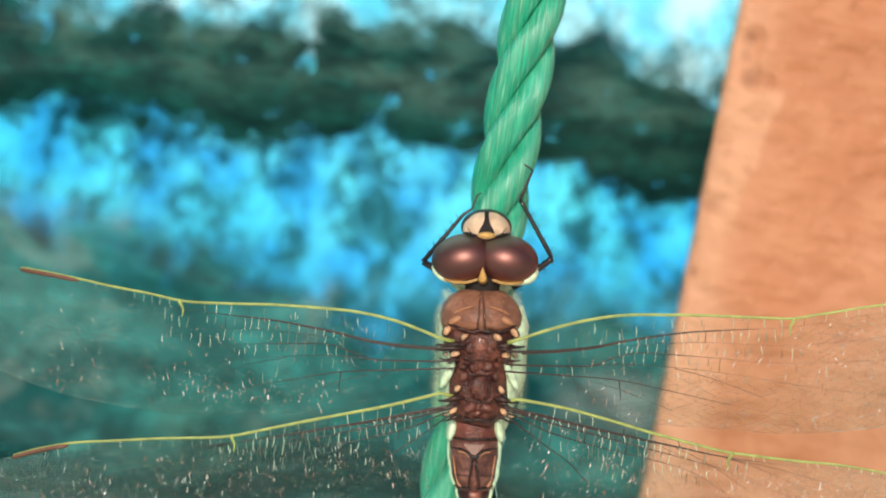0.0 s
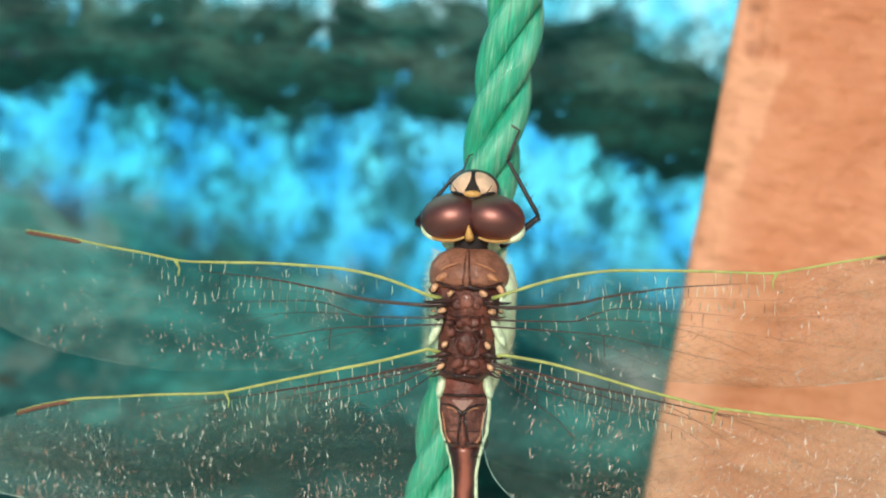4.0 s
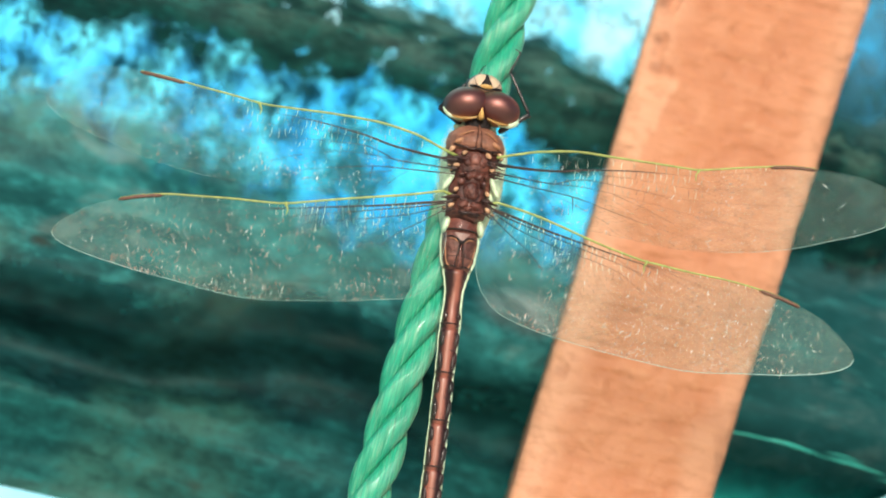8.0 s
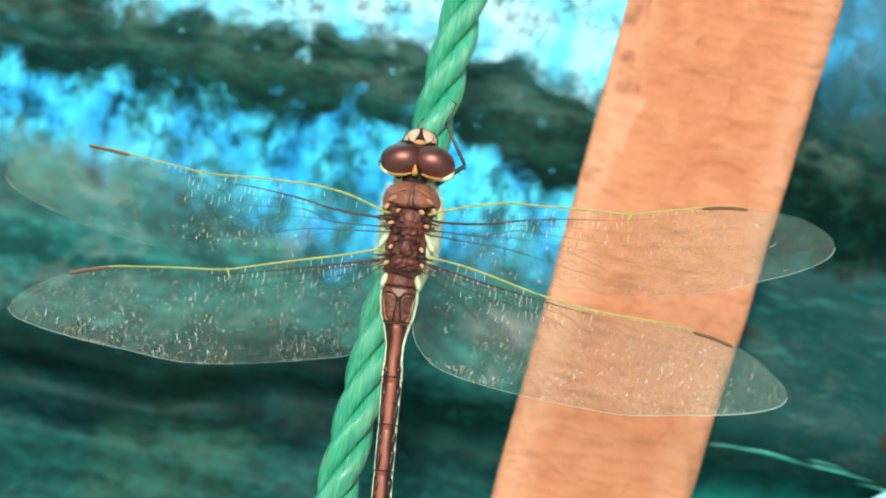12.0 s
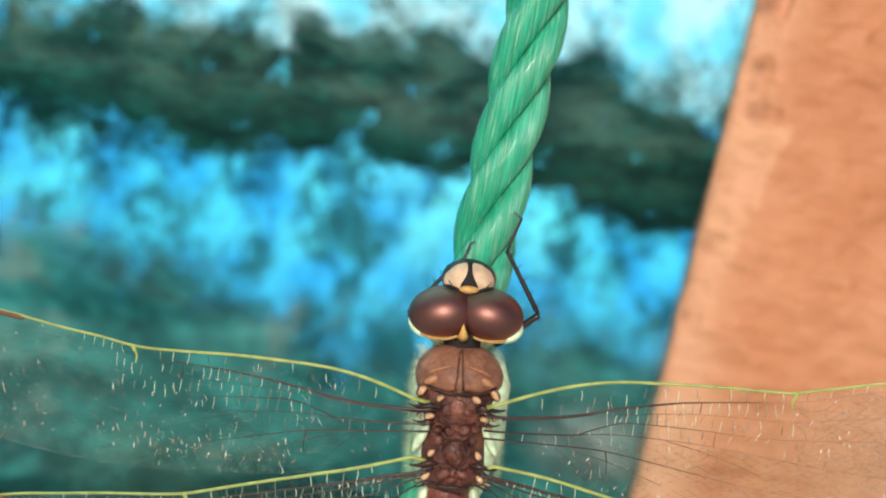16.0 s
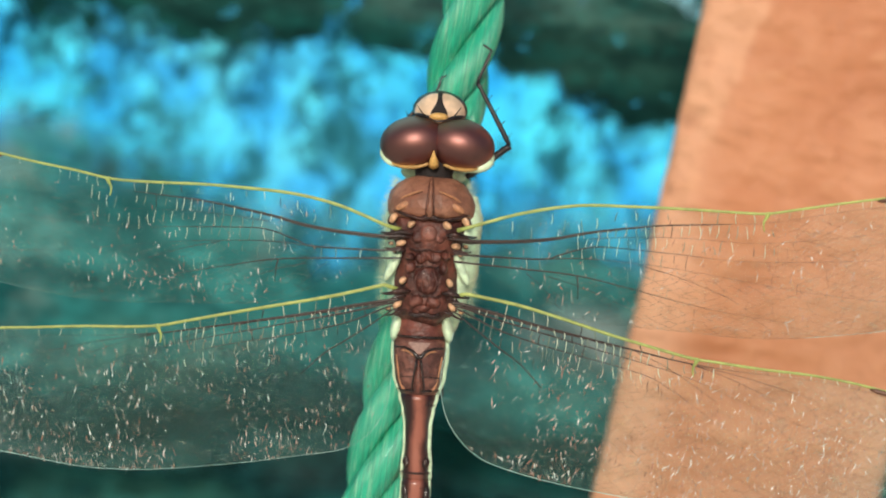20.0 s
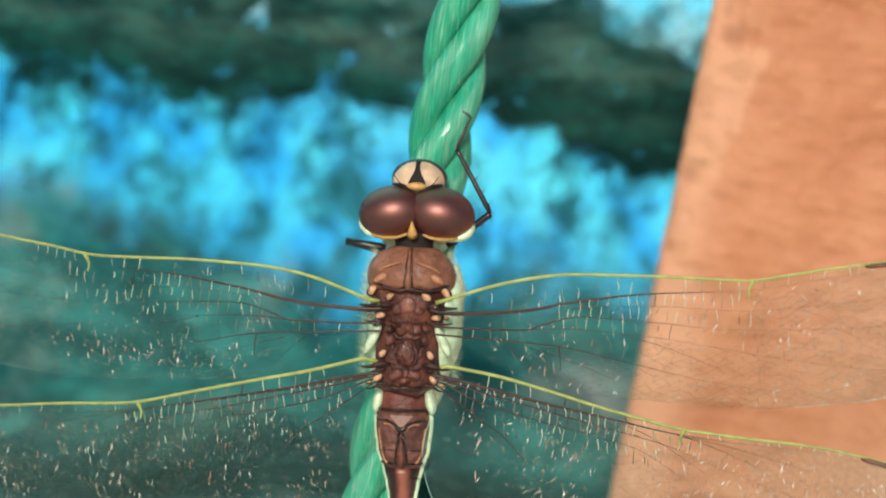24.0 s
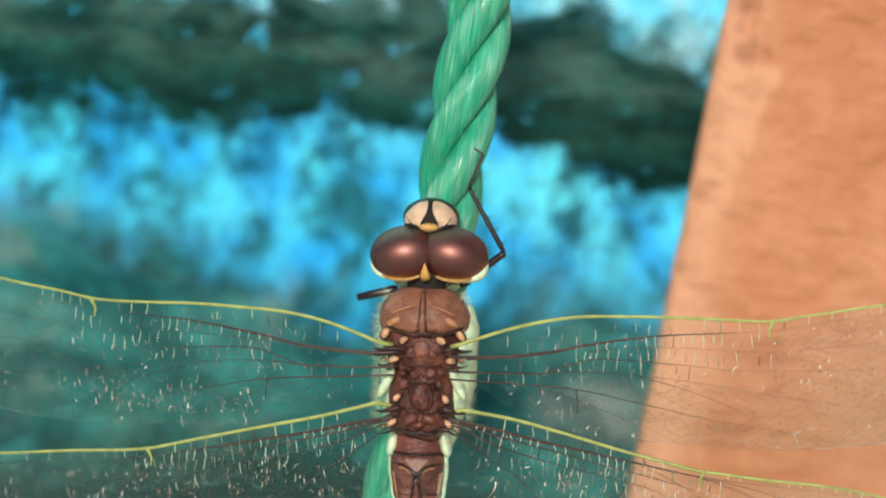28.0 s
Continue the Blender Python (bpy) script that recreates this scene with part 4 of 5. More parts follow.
def build_dragonfly():
    rng = random.Random(4)
    fly.matrix_basis = at(-0.65, 0.0, -0.30, 0, -6.0, 0)
    tagged(fly, "brown dragonfly with clear spread wings clinging to the rope", "dragonfly")
    cx = 0.05
    # head
    head = part("head", ball(bmesh.new(), (0.07, 0.02, 1.08), (0.36, 0.24, 0.22)), BLACK, fly, m=at(0, 0.33, 0))
    for side in (-1, 1):
        bm = ball(bmesh.new(), (0, 0, 0), (0.325, 0.30, 0.240), pose(0, 0, 0, 0, side * 9, 0), 40)
        part("compound_eye", bm, EYE, head, "glossy dark reddish-brown compound eye", m=at(0.079 + side * 0.206, -0.05, 1.095))
        bm = bmesh.new()
        rim = []
        for a in np.linspace(radians(-12), radians(-84), 14):
            rim.append(Vector((0.079 + side * (0.206 + 0.322 * math.cos(a)), 0.0 - 0.12 * math.sin(-a), 1.095 + 0.243 * math.sin(a) - 0.025 * math.cos(a))))
        # right rim is thicker: its brighter light is put into the shape
        size = 0.050 if side > 0 else 0.030
        tube(bm, rim, [size * f for f in (0.15, 0.4, 0.7, 0.9, 1.0, 1.0, 1.0, 0.9, 0.75, 0.55, 0.45, 0.35, 0.3, 0.2)], 8)
        part("eye_rim", bm, FLANK, head, "pale green rear eye rim")
        bm = tube(bmesh.new(), smooth_line([(0.079 + side * 0.47, -0.06, 0.925), (0.079 + side * 0.33, -0.15, 0.868), (0.079 + side * 0.18, -0.20, 0.868), (0.079 + side * 0.07, -0.215, 0.902)], 14), [0.012 + 0.006 * math.sin(0.24 * i) for i in range(14)], 6)
        part("rear_band", bm, GOLD, head, "thin amber band behind the eye")
    bm = bmesh.new()
    tube(bm, [(0.057, -0.205, 0.893), (0.057, -0.245, 0.925), (0.055, -0.275, 0.975), (0.054, -0.285, 1.025)], [0.050, 0.042, 0.022, 0.003], 10)
    part("vertex", bm, AMBER, head, "small yellow triangle between the eyes")
    bm = ball(bmesh.new(), (0.085, -0.005, 1.385), (0.238, 0.20, 0.178), None, 28)
    for v in bm.verts:
        v.co += 0.012 * Vector((noise.noise(v.co * 7), noise.noise(v.co * 7 + Vector((4, 0, 1))), noise.noise(v.co * 7 + Vector((2, 6, 3)))))
    frons = part("forehead", bm, FACE, head, "cream bulging forehead")
    bm = ball(bmesh.new(), (0.085, 0.035, 1.402), (0.252, 0.18, 0.180), None, 28)
    part("forehead_edge", bm, BLACK, frons, "dark brown forehead edge")
    bm = bmesh.new()
    rows = []
    for w, z in ((0.080, 1.345), (0.076, 1.375), (0.058, 1.41), (0.038, 1.445), (0.026, 1.48), (0.020, 1.515), (0.022, 1.545), (0.026, 1.560)):
        row = []
        for c in (-1, -0.5, 0, 0.5, 1):
            bulge = max(0.0, 1 - (w * c / 0.238) ** 2 - ((z - 1.385) / 0.178) ** 2)
            row.append(bm.verts.new((0.082 + w * c, -0.022 - 0.20 * math.sqrt(bulge), z)))
        rows.append(row)
    rings_to_faces(bm, rows, closed=False)
    part("dark_mark", bm, SOOT, frons, "black wedge-shaped mark")
    bm = ball(bmesh.new(), (0.082, -0.225, 1.335), (0.088, 0.055, 0.036), None, 16)
    part("ocellar_bump", bm, AMBER, head, "small yellow bump")
    bm = tube(bmesh.new(), smooth_line([(-0.14, -0.13, 1.350), (-0.05, -0.19, 1.335), (0.02, -0.225, 1.312), (0.082, -0.235, 1.294), (0.15, -0.225, 1.312), (0.22, -0.19, 1.335), (0.31, -0.13, 1.350)], 15), [0.010, 0.018, 0.020, 0.018, 0.014, 0.012, 0.012, 0.012, 0.012, 0.012, 0.014, 0.018, 0.020, 0.018, 0.010], 6)
    part("dark_groove", bm, BLACK, head)
    for side in (-1, 1):
        bm = tube(bmesh.new(), [(0.082 + side * 0.12, -0.20, 1.325), (0.082 + side * 0.16, -0.26, 1.37), (0.082 + side * 0.20, -0.29, 1.43)], [0.009, 0.005, 0.003], 5)
        part("antenna", bm, BLACK, head)
    # thorax
    deep = at(0, 0.22, 0)
    neck = loft(bmesh.new(), [(0.70, 0.06, 0.05, 0.20, 0.18), (0.80, 0.06, 0.04, 0.17, 0.15), (0.92, 0.065, 0.02, 0.20, 0.15)], 16)
    part("neck", neck, SOOT, fly, m=at(0, 0.30, 0))
    bm = ball(bmesh.new(), (0.06, 0.52, 0.82), (0.30, 0.12, 0.13), None, 20)
    for v in bm.verts:
        v.co += 0.03 * Vector((noise.noise(v.co * 9), noise.noise(v.co * 9 + Vector((4, 4, 4))), noise.noise(v.co * 9 + Vector((9, 1, 2)))))
    part("throat", bm, FLANK, fly, "pale green fuzzy throat")
    bm = loft(bmesh.new(), [(0.40, cx, 0.05, 0.375, 0.31), (0.45, cx, 0.04, 0.40, 0.335), (0.54, cx, 0.04, 0.405, 0.34), (0.63, cx, 0.05, 0.375, 0.315), (0.71, cx, 0.07, 0.315, 0.265), (0.77, cx, 0.09, 0.23, 0.17), (0.80, cx, 0.10, 0.10, 0.08)], 48, 0.014)
    front = part("thorax_front", bm, FRONT, fly, "hairy tan front of thorax", m=deep)
    bm = bmesh.new()
    tube(bm, [(cx, -0.285, 0.43), (cx, -0.310, 0.50), (cx, -0.288, 0.60), (cx, -0.23, 0.70), (cx, -0.13, 0.78)], [0.040, 0.030, 0.022, 0.018, 0.012], 8)
    part("ridge", bm, FRONT, front)
    for dx in (-0.028, 0.028):
        bm = bmesh.new()
        tube(bm, [(cx + 1.5 * dx, -0.292, 0.45), (cx + 1.2 * dx, -0.308, 0.53), (cx + dx, -0.275, 0.63), (cx + 0.7 * dx, -0.20, 0.73)], [0.008, 0.006, 0.005, 0.003], 5)
        part("ridge_groove", bm, THORAX, front)
    bm = bmesh.new()
    arc = smooth_line([(-0.37, -0.02, 0.452), (-0.325, -0.14, 0.462), (-0.20, -0.245, 0.425), (-0.08, -0.285, 0.402), (0.0, -0.290, 0.425), (0.08, -0.285, 0.402), (0.20, -0.245, 0.405), (0.33, -0.15, 0.448), (0.37, -0.03, 0.45)], 30)
    tube(bm, [p + Vector((cx, 0, 0)) for p in arc], [0.010 + 0.018 * math.exp(-(p.x / 0.09) ** 2) + 0.008 * math.exp(-((abs(p.x) - 0.24) / 0.08) ** 2) for p in arc], 8)
    part("collar", bm, HINGE, front, "dark curved seam")
    for side in (-1, 1):
        bm = bmesh.new()
        tube(bm, smooth_line([(cx + side * 0.075, -0.285, 0.655), (cx + side * 0.15, -0.262, 0.63), (cx + side * 0.24, -0.215, 0.59), (cx + side * 0.31, -0.14, 0.53)], 10), [0.006 + 0.006 * math.sin(0.35 * i) for i in range(10)], 5)
        part("pale_line", bm, ARC, front)
        bm = ball(bmesh.new(), (cx + side * 0.235, -0.212, 0.515), (0.092, 0.042, 0.036), pose(0, 0, 0, 0, side * 30, 0), 14)
        part("shoulder_patch", bm, ARC, front, "lighter tan shoulder patch")
    bm = loft(bmesh.new(), [(-0.56, cx - 0.01, 0.10, 0.20, 0.22), (-0.48, cx - 0.01, 0.08, 0.27, 0.26), (-0.36, cx, 0.08, 0.31, 0.28), (-0.18, cx, 0.08, 0.32, 0.28), (0.0, cx, 0.08, 0.31, 0.27), (0.10, cx, 0.08, 0.325, 0.28), (0.18, cx, 0.08, 0.35, 0.30), (0.26, cx, 0.085, 0.37, 0.32), (0.42, cx, 0.09, 0.39, 0.34)], 64, 0.045)
    thorax = part("thorax", bm, THORAX, fly, "dark brown rugged thorax", m=deep)
    for side in (-1, 1):
        # right flank stands out further, to stand for the rim light there
        out = 0.085 if side > 0 else 0.015
        bm = loft(bmesh.new(), [(-0.70, cx + side * 0.22, 0.26, 0.03, 0.05), (-0.60, cx + side * 0.215, 0.24, 0.09, 0.14), (-0.40, cx + side * 0.22, 0.25, 0.14, 0.24), (-0.1, cx + side * (0.235 + out), 0.22, 0.15, 0.25), (0.2, cx + side * (0.24 + out), 0.20, 0.155, 0.25), (0.42, cx + side * (0.24 + out), 0.20, 0.16, 0.22), (0.62, cx + side * (0.22 + out), 0.20, 0.12, 0.16)], 24, 0.02)
        part("flank", bm, FLANK, thorax, "pale green thorax side")
        # cream knobs in pairs at the four wing roots, each in a dark pit
        knobs = ((0.163, 0.350, 0.044, 35), (0.335, 0.388, 0.056, 50), (0.25, 0.166, 0.050, 15), (0.342, 0.165, 0.025, 0), (0.30, 0.087, 0.022, 0), (0.212, -0.170, 0.044, 60), (0.25, -0.392, 0.050, 40), (0.335, -0.434, 0.028, 0))
        for x, z, r, a in knobs:
            y = -0.205 + 0.45 * (x - 0.2)
            bm = ball(bmesh.new(), (cx + side * x, y + 0.012, z - 0.006), (r * 1.08, 0.030, r * 0.78), pose(0, 0, 0, 0, side * a, 0), 14)
            part("knob_pit", bm, HINGE, thorax)
            bm = ball(bmesh.new(), (cx + side * x, y - 0.008, z), (r * 0.92, 0.040, r * 0.58), pose(0, 0, 0, 0, side * a, 0), 14)
            for v in bm.verts:
                v.co += 0.016 * Vector((noise.noise(v.co * 14), noise.noise(v.co * 14 + Vector((5, 2, 1))), noise.noise(v.co * 14 + Vector((1, 7, 3)))))
            part("wing_knob", bm, KNOB, thorax, "cream wing-hinge knob")
        # dark muscles that run out into the wing roots
        for x0, z0, x1, z1, r in ((0.14, 0.255, 0.44, 0.255, 0.038), (0.16, 0.225, 0.43, 0.20, 0.022), (0.20, 0.10, 0.40, 0.12, 0.024), (0.14, -0.265, 0.40, -0.30, 0.038), (0.18, -0.31, 0.39, -0.37, 0.022), (0.16, -0.44, 0.36, -0.50, 0.020)):
            bm = bmesh.new()
            tube(bm, smooth_line([(cx + side * x0, -0.195, z0), (cx + side * (0.65 * x0 + 0.35 * x1), -0.215, 0.65 * z0 + 0.35 * z1 + 0.012), (cx + side * (0.3 * x0 + 0.7 * x1), -0.195, 0.3 * z0 + 0.7 * z1 - 0.006), (cx + side * x1, -0.165, z1)], 9), [r * f for f in (0.25, 0.5, 0.7, 0.75, 0.62, 0.50, 0.40, 0.30, 0.18)], 8)
            part("wing_root", bm, HINGE, thorax)
        bm = ball(bmesh.new(), (cx + side * 0.315, -0.115, -0.05), (0.044, 0.050, 0.150), pose(0, 0, 0, 0, side * -26, 0), 16)
        part("pale_patch", bm, FLANK, thorax, "whitish membrane between the wing roots")
    # shield, waist and rear plate along the back
    plates = ((0.0, 0.255, 0.105, 0.095), (-0.10, 0.235, 0.055, 0.060), (0.10, 0.235, 0.055, 0.060), (-0.065, 0.045, 0.060, 0.052), (0.065, 0.045, 0.060, 0.052), (0.0, -0.165, 0.125, 0.125), (-0.085, -0.355, 0.065, 0.055), (0.065, -0.355, 0.065, 0.055), (-0.01, -0.415, 0.06, 0.035), (-0.15, -0.05, 0.05, 0.06), (0.15, -0.05, 0.05, 0.06), (-0.17, 0.06, 0.045, 0.04), (0.17, 0.06, 0.045, 0.04))
    for x, z, r, q in plates:
        bm = ball(bmesh.new(), (cx + x, -0.192, z), (r, 0.052, q), None, 20)
        for v in bm.verts:
            v.co += 0.024 * Vector((noise.noise(v.co * 8), noise.noise(v.co * 11), noise.noise(v.co * 8 + Vector((7, 1, 5)))))
        part("dorsal_plate", bm, THORAX, thorax)
    for x, z0, z1, bow in ((-0.085, -0.28, -0.07, -0.02), (-0.030, -0.29, -0.06, -0.012), (0.025, -0.29, -0.06, 0.012), (0.080, -0.28, -0.07, 0.02), (-0.075, 0.0, 0.09, 0.03), (0.075, 0.0, 0.09, -0.03), (-0.03, 0.02, 0.09, 0.01), (0.03, 0.02, 0.09, -0.01)):
        bm = bmesh.new()
        tube(bm, smooth_line([(cx + 0.7 * x, -0.232, z0), (cx + x + bow, -0.246, 0.5 * (z0 + z1)), (cx + 0.7 * x, -0.236, z1)], 7), [0.004, 0.008, 0.011, 0.012, 0.010, 0.007, 0.004], 6)
        part("dorsal_ridge", bm, THORAX, thorax)
    for z, w, r in ((0.118, 0.17, 0.007), (-0.030, 0.13, 0.006), (-0.30, 0.14, 0.007), (-0.475, 0.14, 0.022)):
        bm = bmesh.new()
        tube(bm, smooth_line([(cx - w, -0.19, z + 0.01), (cx - 0.5 * w, -0.228, z - 0.008), (cx, -0.236, z + 0.008), (cx + 0.5 * w, -0.228, z - 0.008), (cx + w, -0.19, z + 0.01)], 11), r, 6)
        part("dorsal_groove", bm, HINGE, thorax)
    bm = ball(bmesh.new(), (cx, -0.235, 0.275), (0.080, 0.030, 0.075), pose(0, 0, 0, 0, 20, 0), 18)
    part("shield", bm, SHIELD, thorax, "lighter reddish shield plate")
    # soft fringe of hair round the thorax
    bm = bmesh.new()
    for _ in range(3000):
        side, z = rng.choice((-1, 1)), rng.uniform(-0.5, 0.75)
        w = 0.42 - 0.35 * max(0, z - 0.5)
        a = rng.uniform(-0.5, 1.2)
        p = Vector((cx + side * w * math.cos(a) * 0.97, 0.12 + 0.3 * math.sin(a), z))
        d = Vector((side * rng.uniform(0.6, 1), rng.uniform(-0.6, 0.4), rng.uniform(-0.5, 0.9))).normalized() * rng.uniform(0.05, 0.12)
        s = d.cross(Vector((0, 1, 0))).normalized() * 0.0008
        bm.faces.new([bm.verts.new(v) for v in (p - s, p + s, p + d)])
    tagged(part("thorax_hair", bm, HAIR, thorax, "short pale hair"), kind="stuff")
    # abdomen
    knots = [(-0.48, 0.19, 0.18), (-0.58, 0.225, 0.21), (-0.70, 0.245, 0.22), (-0.85, 0.245, 0.22), (-1.05, 0.222, 0.21), (-1.22, 0.178, 0.17), (-1.36, 0.135, 0.14), (-1.51, 0.110, 0.12), (-1.70, 0.108, 0.115), (-1.88, 0.122, 0.12), (-2.05, 0.132, 0.12), (-2.40, 0.122, 0.115), (-3.30, 0.124, 0.115), (-4.0, 0.128, 0.12), (-4.6, 0.13, 0.12), (-5.0, 0.11, 0.10)]

    def girth(z):
        for (z0, w0, d0), (z1, w1, d1) in zip(knots, knots[1:]):
            if z0 >= z >= z1:
                f = (z0 - z) / (z0 - z1)
                f = f * f * (3 - 2 * f)
                return w0 + (w1 - w0) * f, d0 + (d1 - d0) * f
        return knots[-1][1:]

    cuts = [-0.50, -0.70, -1.22, -2.01, -2.66, -3.30, -3.92, -4.45, -4.80, -5.00]
    for k, (a, b) in enumerate(zip(cuts, cuts[1:])):
        rings = []
        for s in np.linspace(0, 1, 14):
            z = a + (b - a) * s
            w, d = girth(z)
            swell = 1.0 - 0.06 * (abs(2 * s - 1) ** 6)
            rings.append((z, 0.022 - 0.020 * (z + 1), 0.12 + 0.02 * (-z - 0.5), w * swell, d * swell))
        seg = part("abdomen_segment", loft(bmesh.new(), rings, 28), (BASE, WAIST, SEGMENT)[min(k, 2)], fly, ("reddish-brown domed abdomen base", "brown abdomen waist with a pale middle line", "glossy red-brown abdomen segment")[min(k, 2)], m=at(0, 0.19, 0))
        z, x, y, w, d = rings[-2]
        bm = bmesh.new()
        tube(bm, [(x + 1.03 * w * math.cos(t), y + 1.03 * d * math.sin(t), z) for t in np.linspace(math.pi * 0.95, math.pi * 2.05, 18)], 0.012, 5)
        part("seam", bm, SPOT, seg)
        for side in (-1, 1):
            for zf, ln in ((0.24, 0.11), (0.70, 0.15)) if k > 2 else ((0.80, 0.06),) if k == 2 else ():
                zz = a + (b - a) * zf
                w, d = girth(zz)
                bm = ball(bmesh.new(), (x + side * w * 0.70, y - d * 0.62, zz), (0.042, 0.045, ln), pose(0, 0, 0, 0, side * 6, 0), 12)
                part("dark_spot", bm, SPOT, seg)
            bm = bmesh.new()
            # side line, widened on the right in place of rim light
            tube(bm, [(rr[1] + side * rr[3] * 1.03, rr[2] + 0.05 * rr[4], rr[0]) for rr in rings], (0.016 if k < 3 else 0.009) * (1.7 if side > 0 else 1.0), 6)
            part("pale_side", bm, FLANK, seg, "pale green side line")
        for zf in () if k == 0 else (0.68,) if k == 1 else (0.12,):
            zz = a + (b - a) * zf
            w, d = girth(zz)
            bm = bmesh.new()
            tube(bm, [(x + 1.0 * w * math.cos(t), y + 1.0 * d * math.sin(t), zz + 0.006 * math.sin(3 * t)) for t in np.linspace(math.pi * 1.08, math.pi * 1.92, 16)], 0.006, 5)
            part("ring_line", bm, SPOT, seg)
        if k > 2:
            zz = a + (b - a) * 0.46
            w, d = girth(zz)
            bm = ball(bmesh.new(), (x, y - d * 0.80, zz), (w * 0.62, d * 0.25, 0.022), None, 12)
            part("cross_mark", bm, SPOT, seg)
        if k == 1:
            def over(u, z, up=0.0):
                w, d = girth(z)
                return Vector((0.022 - 0.020 * (z + 1) + u * w, 0.12 + 0.02 * (-z - 0.5) - (d + up) * math.sqrt(max(0.0, 1 - u * u)), z))

            bm = tube(bmesh.new(), smooth_line([over(-0.92, -0.79), over(-0.55, -0.785, 0.004), over(-0.25, -0.82, 0.006), over(0.0, -0.87, 0.008), over(0.25, -0.82, 0.006), over(0.55, -0.785, 0.004), over(0.92, -0.79)], 24), [0.010 + 0.012 * math.exp(-((i - 11.5) / 5.0) ** 2) for i in range(24)], 6)
            part("dorsal_mark", bm, SPOT, seg)
            bm = bmesh.new()
            rings_to_faces(bm, [[bm.verts.new(over(c * half, z, 0.007)) for c in (-1, -0.5, 0, 0.5, 1)] for half, z in ((0.42, -0.735), (0.34, -0.765), (0.20, -0.80), (0.08, -0.835))], closed=False)
            part("grey_triangle", bm, GREY, seg, "greyish triangular plate")
            bm = tube(bmesh.new(), [over(0.0, z, 0.004) for z in np.linspace(-0.90, -1.21, 10)], [0.008, 0.012, 0.016, 0.022, 0.026, 0.030, 0.034, 0.036, 0.034, 0.022], 8)
            part("middle_stripe", bm, SHIELD, seg, "lighter reddish middle stripe")
            for side in (-1, 1):
                bm = tube(bmesh.new(), [over(side * u, z, 0.003) for u, z in ((0.07, -0.89), (0.13, -0.97), (0.20, -1.06), (0.27, -1.14), (0.33, -1.20))], [0.014, 0.013, 0.012, 0.010, 0.006], 6)
                part("waist_groove", bm, SPOT, seg)
                bm = tube(bmesh.new(), smooth_line([over(side * 0.16, -0.865, 0.003), over(side * 0.38, -0.82, 0.003), over(side * 0.66, -0.815, 0.002)], 9), [0.006, 0.010, 0.012, 0.013, 0.012, 0.011, 0.010, 0.008, 0.004], 6)
                part("pale_line", bm, ARC, seg)
                bm = tube(bmesh.new(), smooth_line([over(side * 0.86, -0.86, 0.002), over(side * 0.84, -1.0, 0.002), over(side * 0.80, -1.14, 0.002), over(side * 0.60, -1.19, 0.002)], 10), [0.006, 0.009, 0.010, 0.010, 0.010, 0.010, 0.011, 0.011, 0.009, 0.005], 6)
                part("pale_line", bm, ARC, seg)
    for side in (-1, 1):
        bm = bmesh.new()
        ball(bm, (0.03 + side * 0.235, 0.05, -0.61), (0.055, 0.12, 0.125), pose(0, 0, 0, 0, side * -12, 0), 16)
        part("white_lobe", bm, FLANK, fly, "whitish lobe at the abdomen base", m=deep)
        bm = bmesh.new()
        tube(bm, [(0.06 + side * 0.05, 0.22, -4.93), (0.06 + side * 0.08, 0.20, -5.15), (0.06 + side * 0.05, 0.19, -5.38)], [0.03, 0.045, 0.015], 6)
        part("tail_appendage", bm, SPOT, fly, m=at(0, 0.19, 0))
    # wings
    for side in (-1, 1):
        build_wing(fly, "forewing", side, 3.0 + side, rng)
        build_wing(fly, "hindwing", side, 9.0 + side, rng)
    # legs
    leg(fly, "right_foreleg", [(0.36, 0.36, 0.80), (0.745, 0.32, 1.11), (0.415, 0.36, 1.68), (0.53, 0.38, 1.98), (0.45, 0.40, 2.03)], [0.036, 0.022, 0.014, 0.010], 5)
    for side in (-1, 1):
        leg(fly, "middle_leg", [(cx + side * 0.18, 0.40, 0.30), (cx + side * 0.30, 0.58, 0.0), (cx + side * 0.28, 0.74, -0.38), (cx + side * 0.27, 0.62, -0.52), (cx + side * 0.2, 0.60, -0.6)], [0.036, 0.022, 0.014, 0.010], 5)
        leg(fly, "hind_leg", [(cx + side * 0.16, 0.40, -0.10), (cx + side * 0.22, 0.54, -0.55), (cx + side * 0.18, 0.66, -1.05), (cx + side * 0.2, 0.60, -1.25), (cx + side * 0.12, 0.58, -1.32)], [0.036, 0.022, 0.014, 0.010], 5)
    # the foreleg that it lifts to wipe its eye
    bm = bmesh.new()
    tube(bm, [(0, 0, 0), (0, 0, 0.05), (0, 0, 0.2), (0, 0, 0.37)], [0.028, 0.042, 0.036, 0.032], 8)
    femur = part("left_foreleg", bm, BLACK, fly, m=at(-0.16, 0.36, 0.86, 0, -62, 0))
    bm = bmesh.new()
    tube(bm, [(0, 0, 0), (0, 0, 0.30), (0, 0, 0.62), (0.03, 0, 0.72), (-0.02, 0, 0.86), (0.0, 0, 0.90)], [0.026, 0.021, 0.018, 0.012, 0.010, 0.006], 7)
    for i in range(6):
        tube(bm, [(0, 0, 0.1 + 0.09 * i), (-0.06, 0, 0.13 + 0.09 * i)], [0.006, 0.002], 4)
    tibia = part("tibia", bm, BLACK, femur, m=at(0, 0, 0.37, 0, 101, 0))
    return femur, tibia


build_sky()
build_ground()
build_post()
build_nets()
build_twigs()
build_rope()
wiping_leg, wiping_tibia = build_dragonfly()


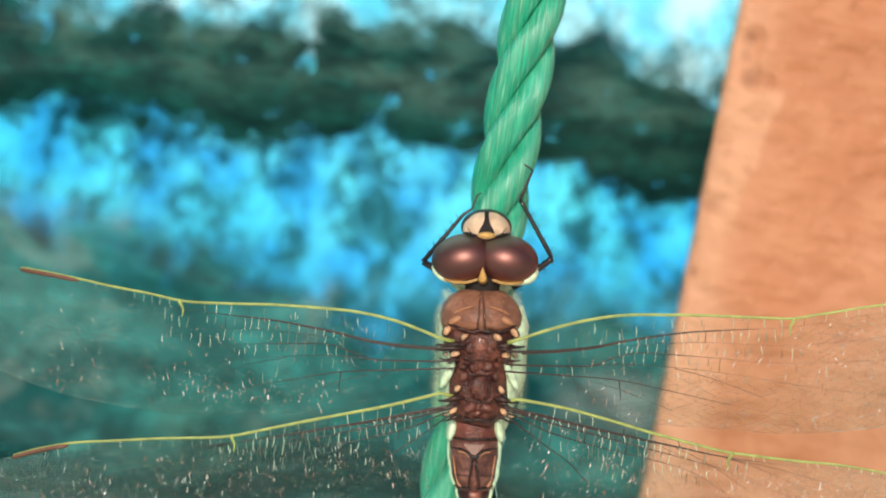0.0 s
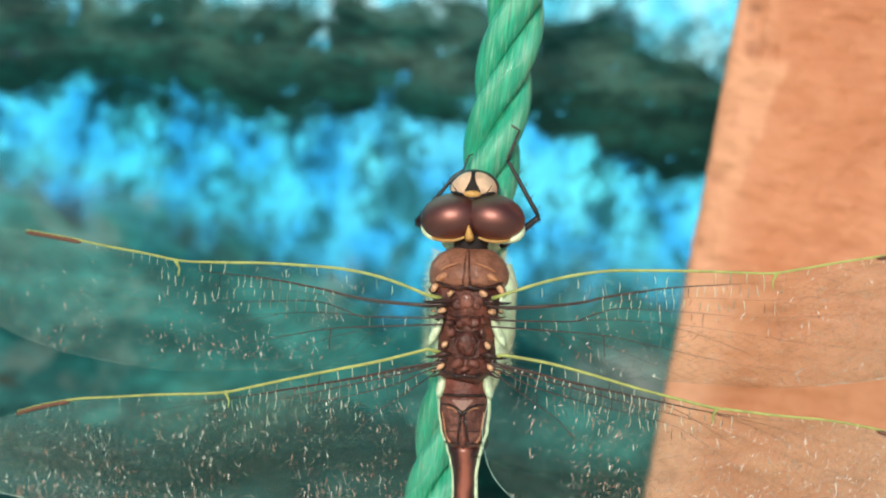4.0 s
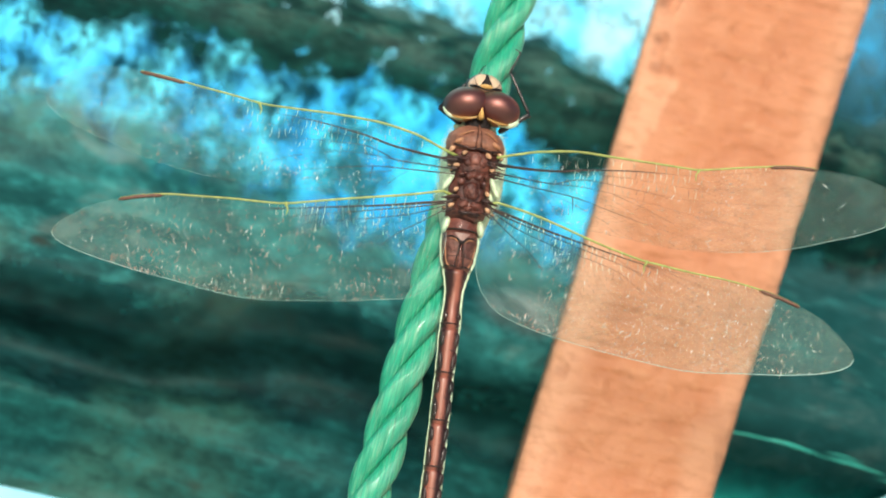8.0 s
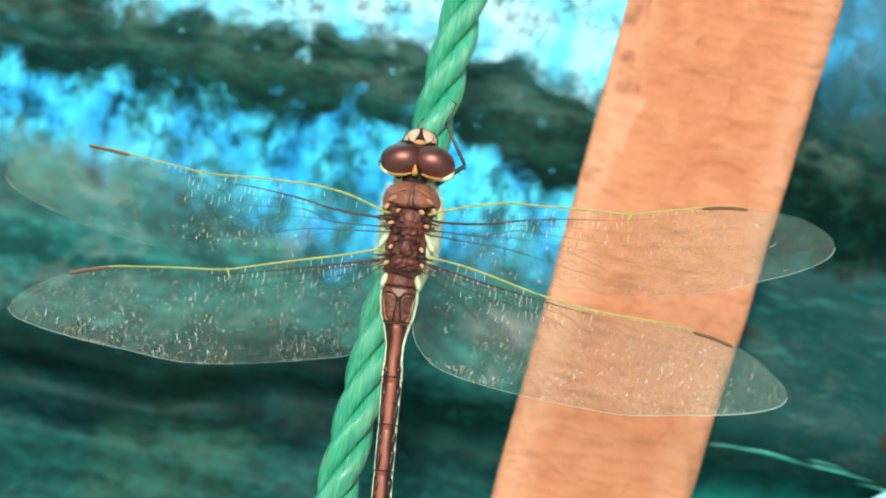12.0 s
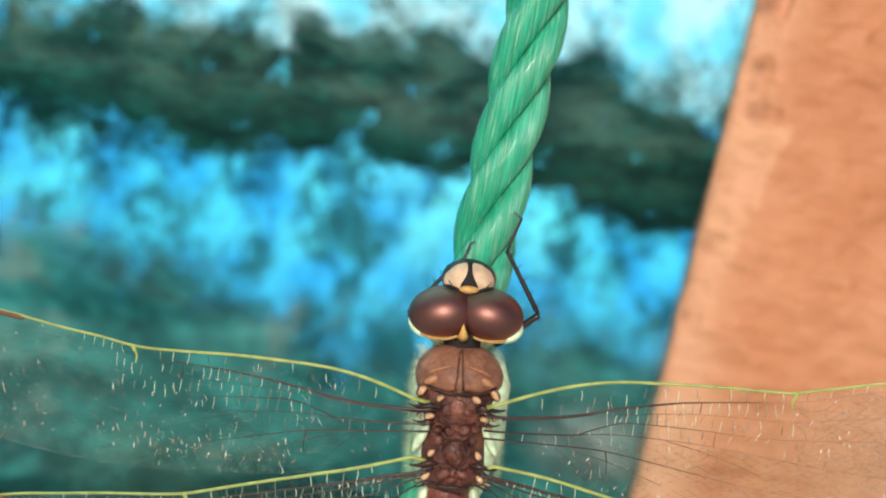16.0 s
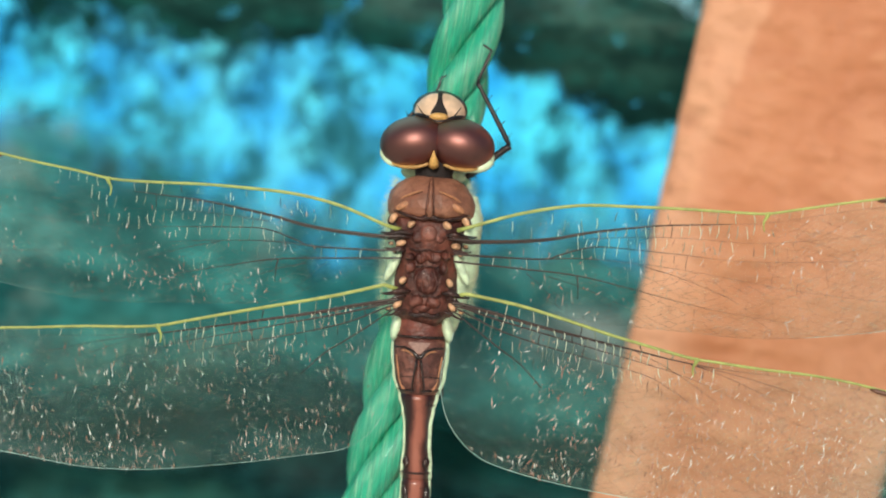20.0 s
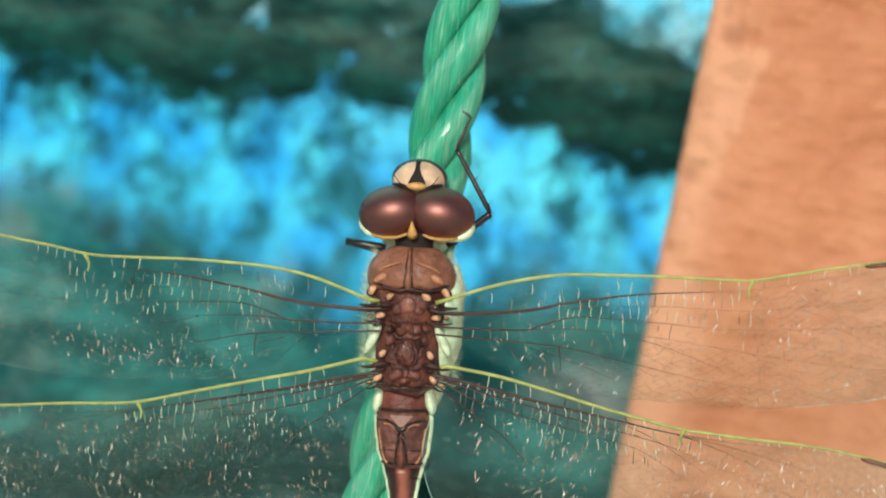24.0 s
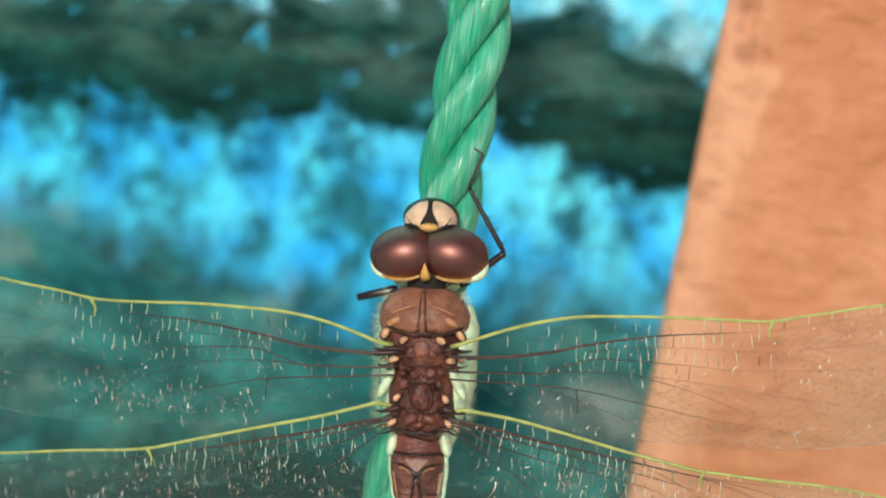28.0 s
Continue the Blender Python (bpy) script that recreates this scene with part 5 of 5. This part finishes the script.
def motions():
    """The dragonfly wipes its eye with one foreleg, late in the clip."""
    legs = [(0, -62, 101), (20.8, -62, 101), (21.2, -60, 108), (21.5, -60, 120), (22.2, -80, 160), (23.0, -92, 190), (23.5, -90, 190), (24.3, -80, 180), (24.5, -100, 150), (24.7, -104, 104), (24.85, -100, 150),
            (25.0, -80, 176), (25.3, -84, 178), (25.7, -100, 190), (26.1, -100, 185), (26.2, -100, 140), (26.3, -100, 97), (26.45, -100, 140), (26.6, -100, 185), (26.9, -94, 196), (27.1, -92, 190), (27.2, -88, 150), (27.3, -84, 116), (27.5, -66, 150), (27.7, -90, 178), (28.0, -104, 185)]
    walk(wiping_leg, [(t, at(-0.21 + 0.0048 * t if t < 21 else -0.20, 0.45 if t < 21 else 0.36, 0.86 if t < 21 else 0.76, 0, a, 0)) for t, a, b in legs])
    walk(wiping_tibia, [(t, at(0, 0, 0.37, 0, b, 0)) for t, a, b in legs])


motions()
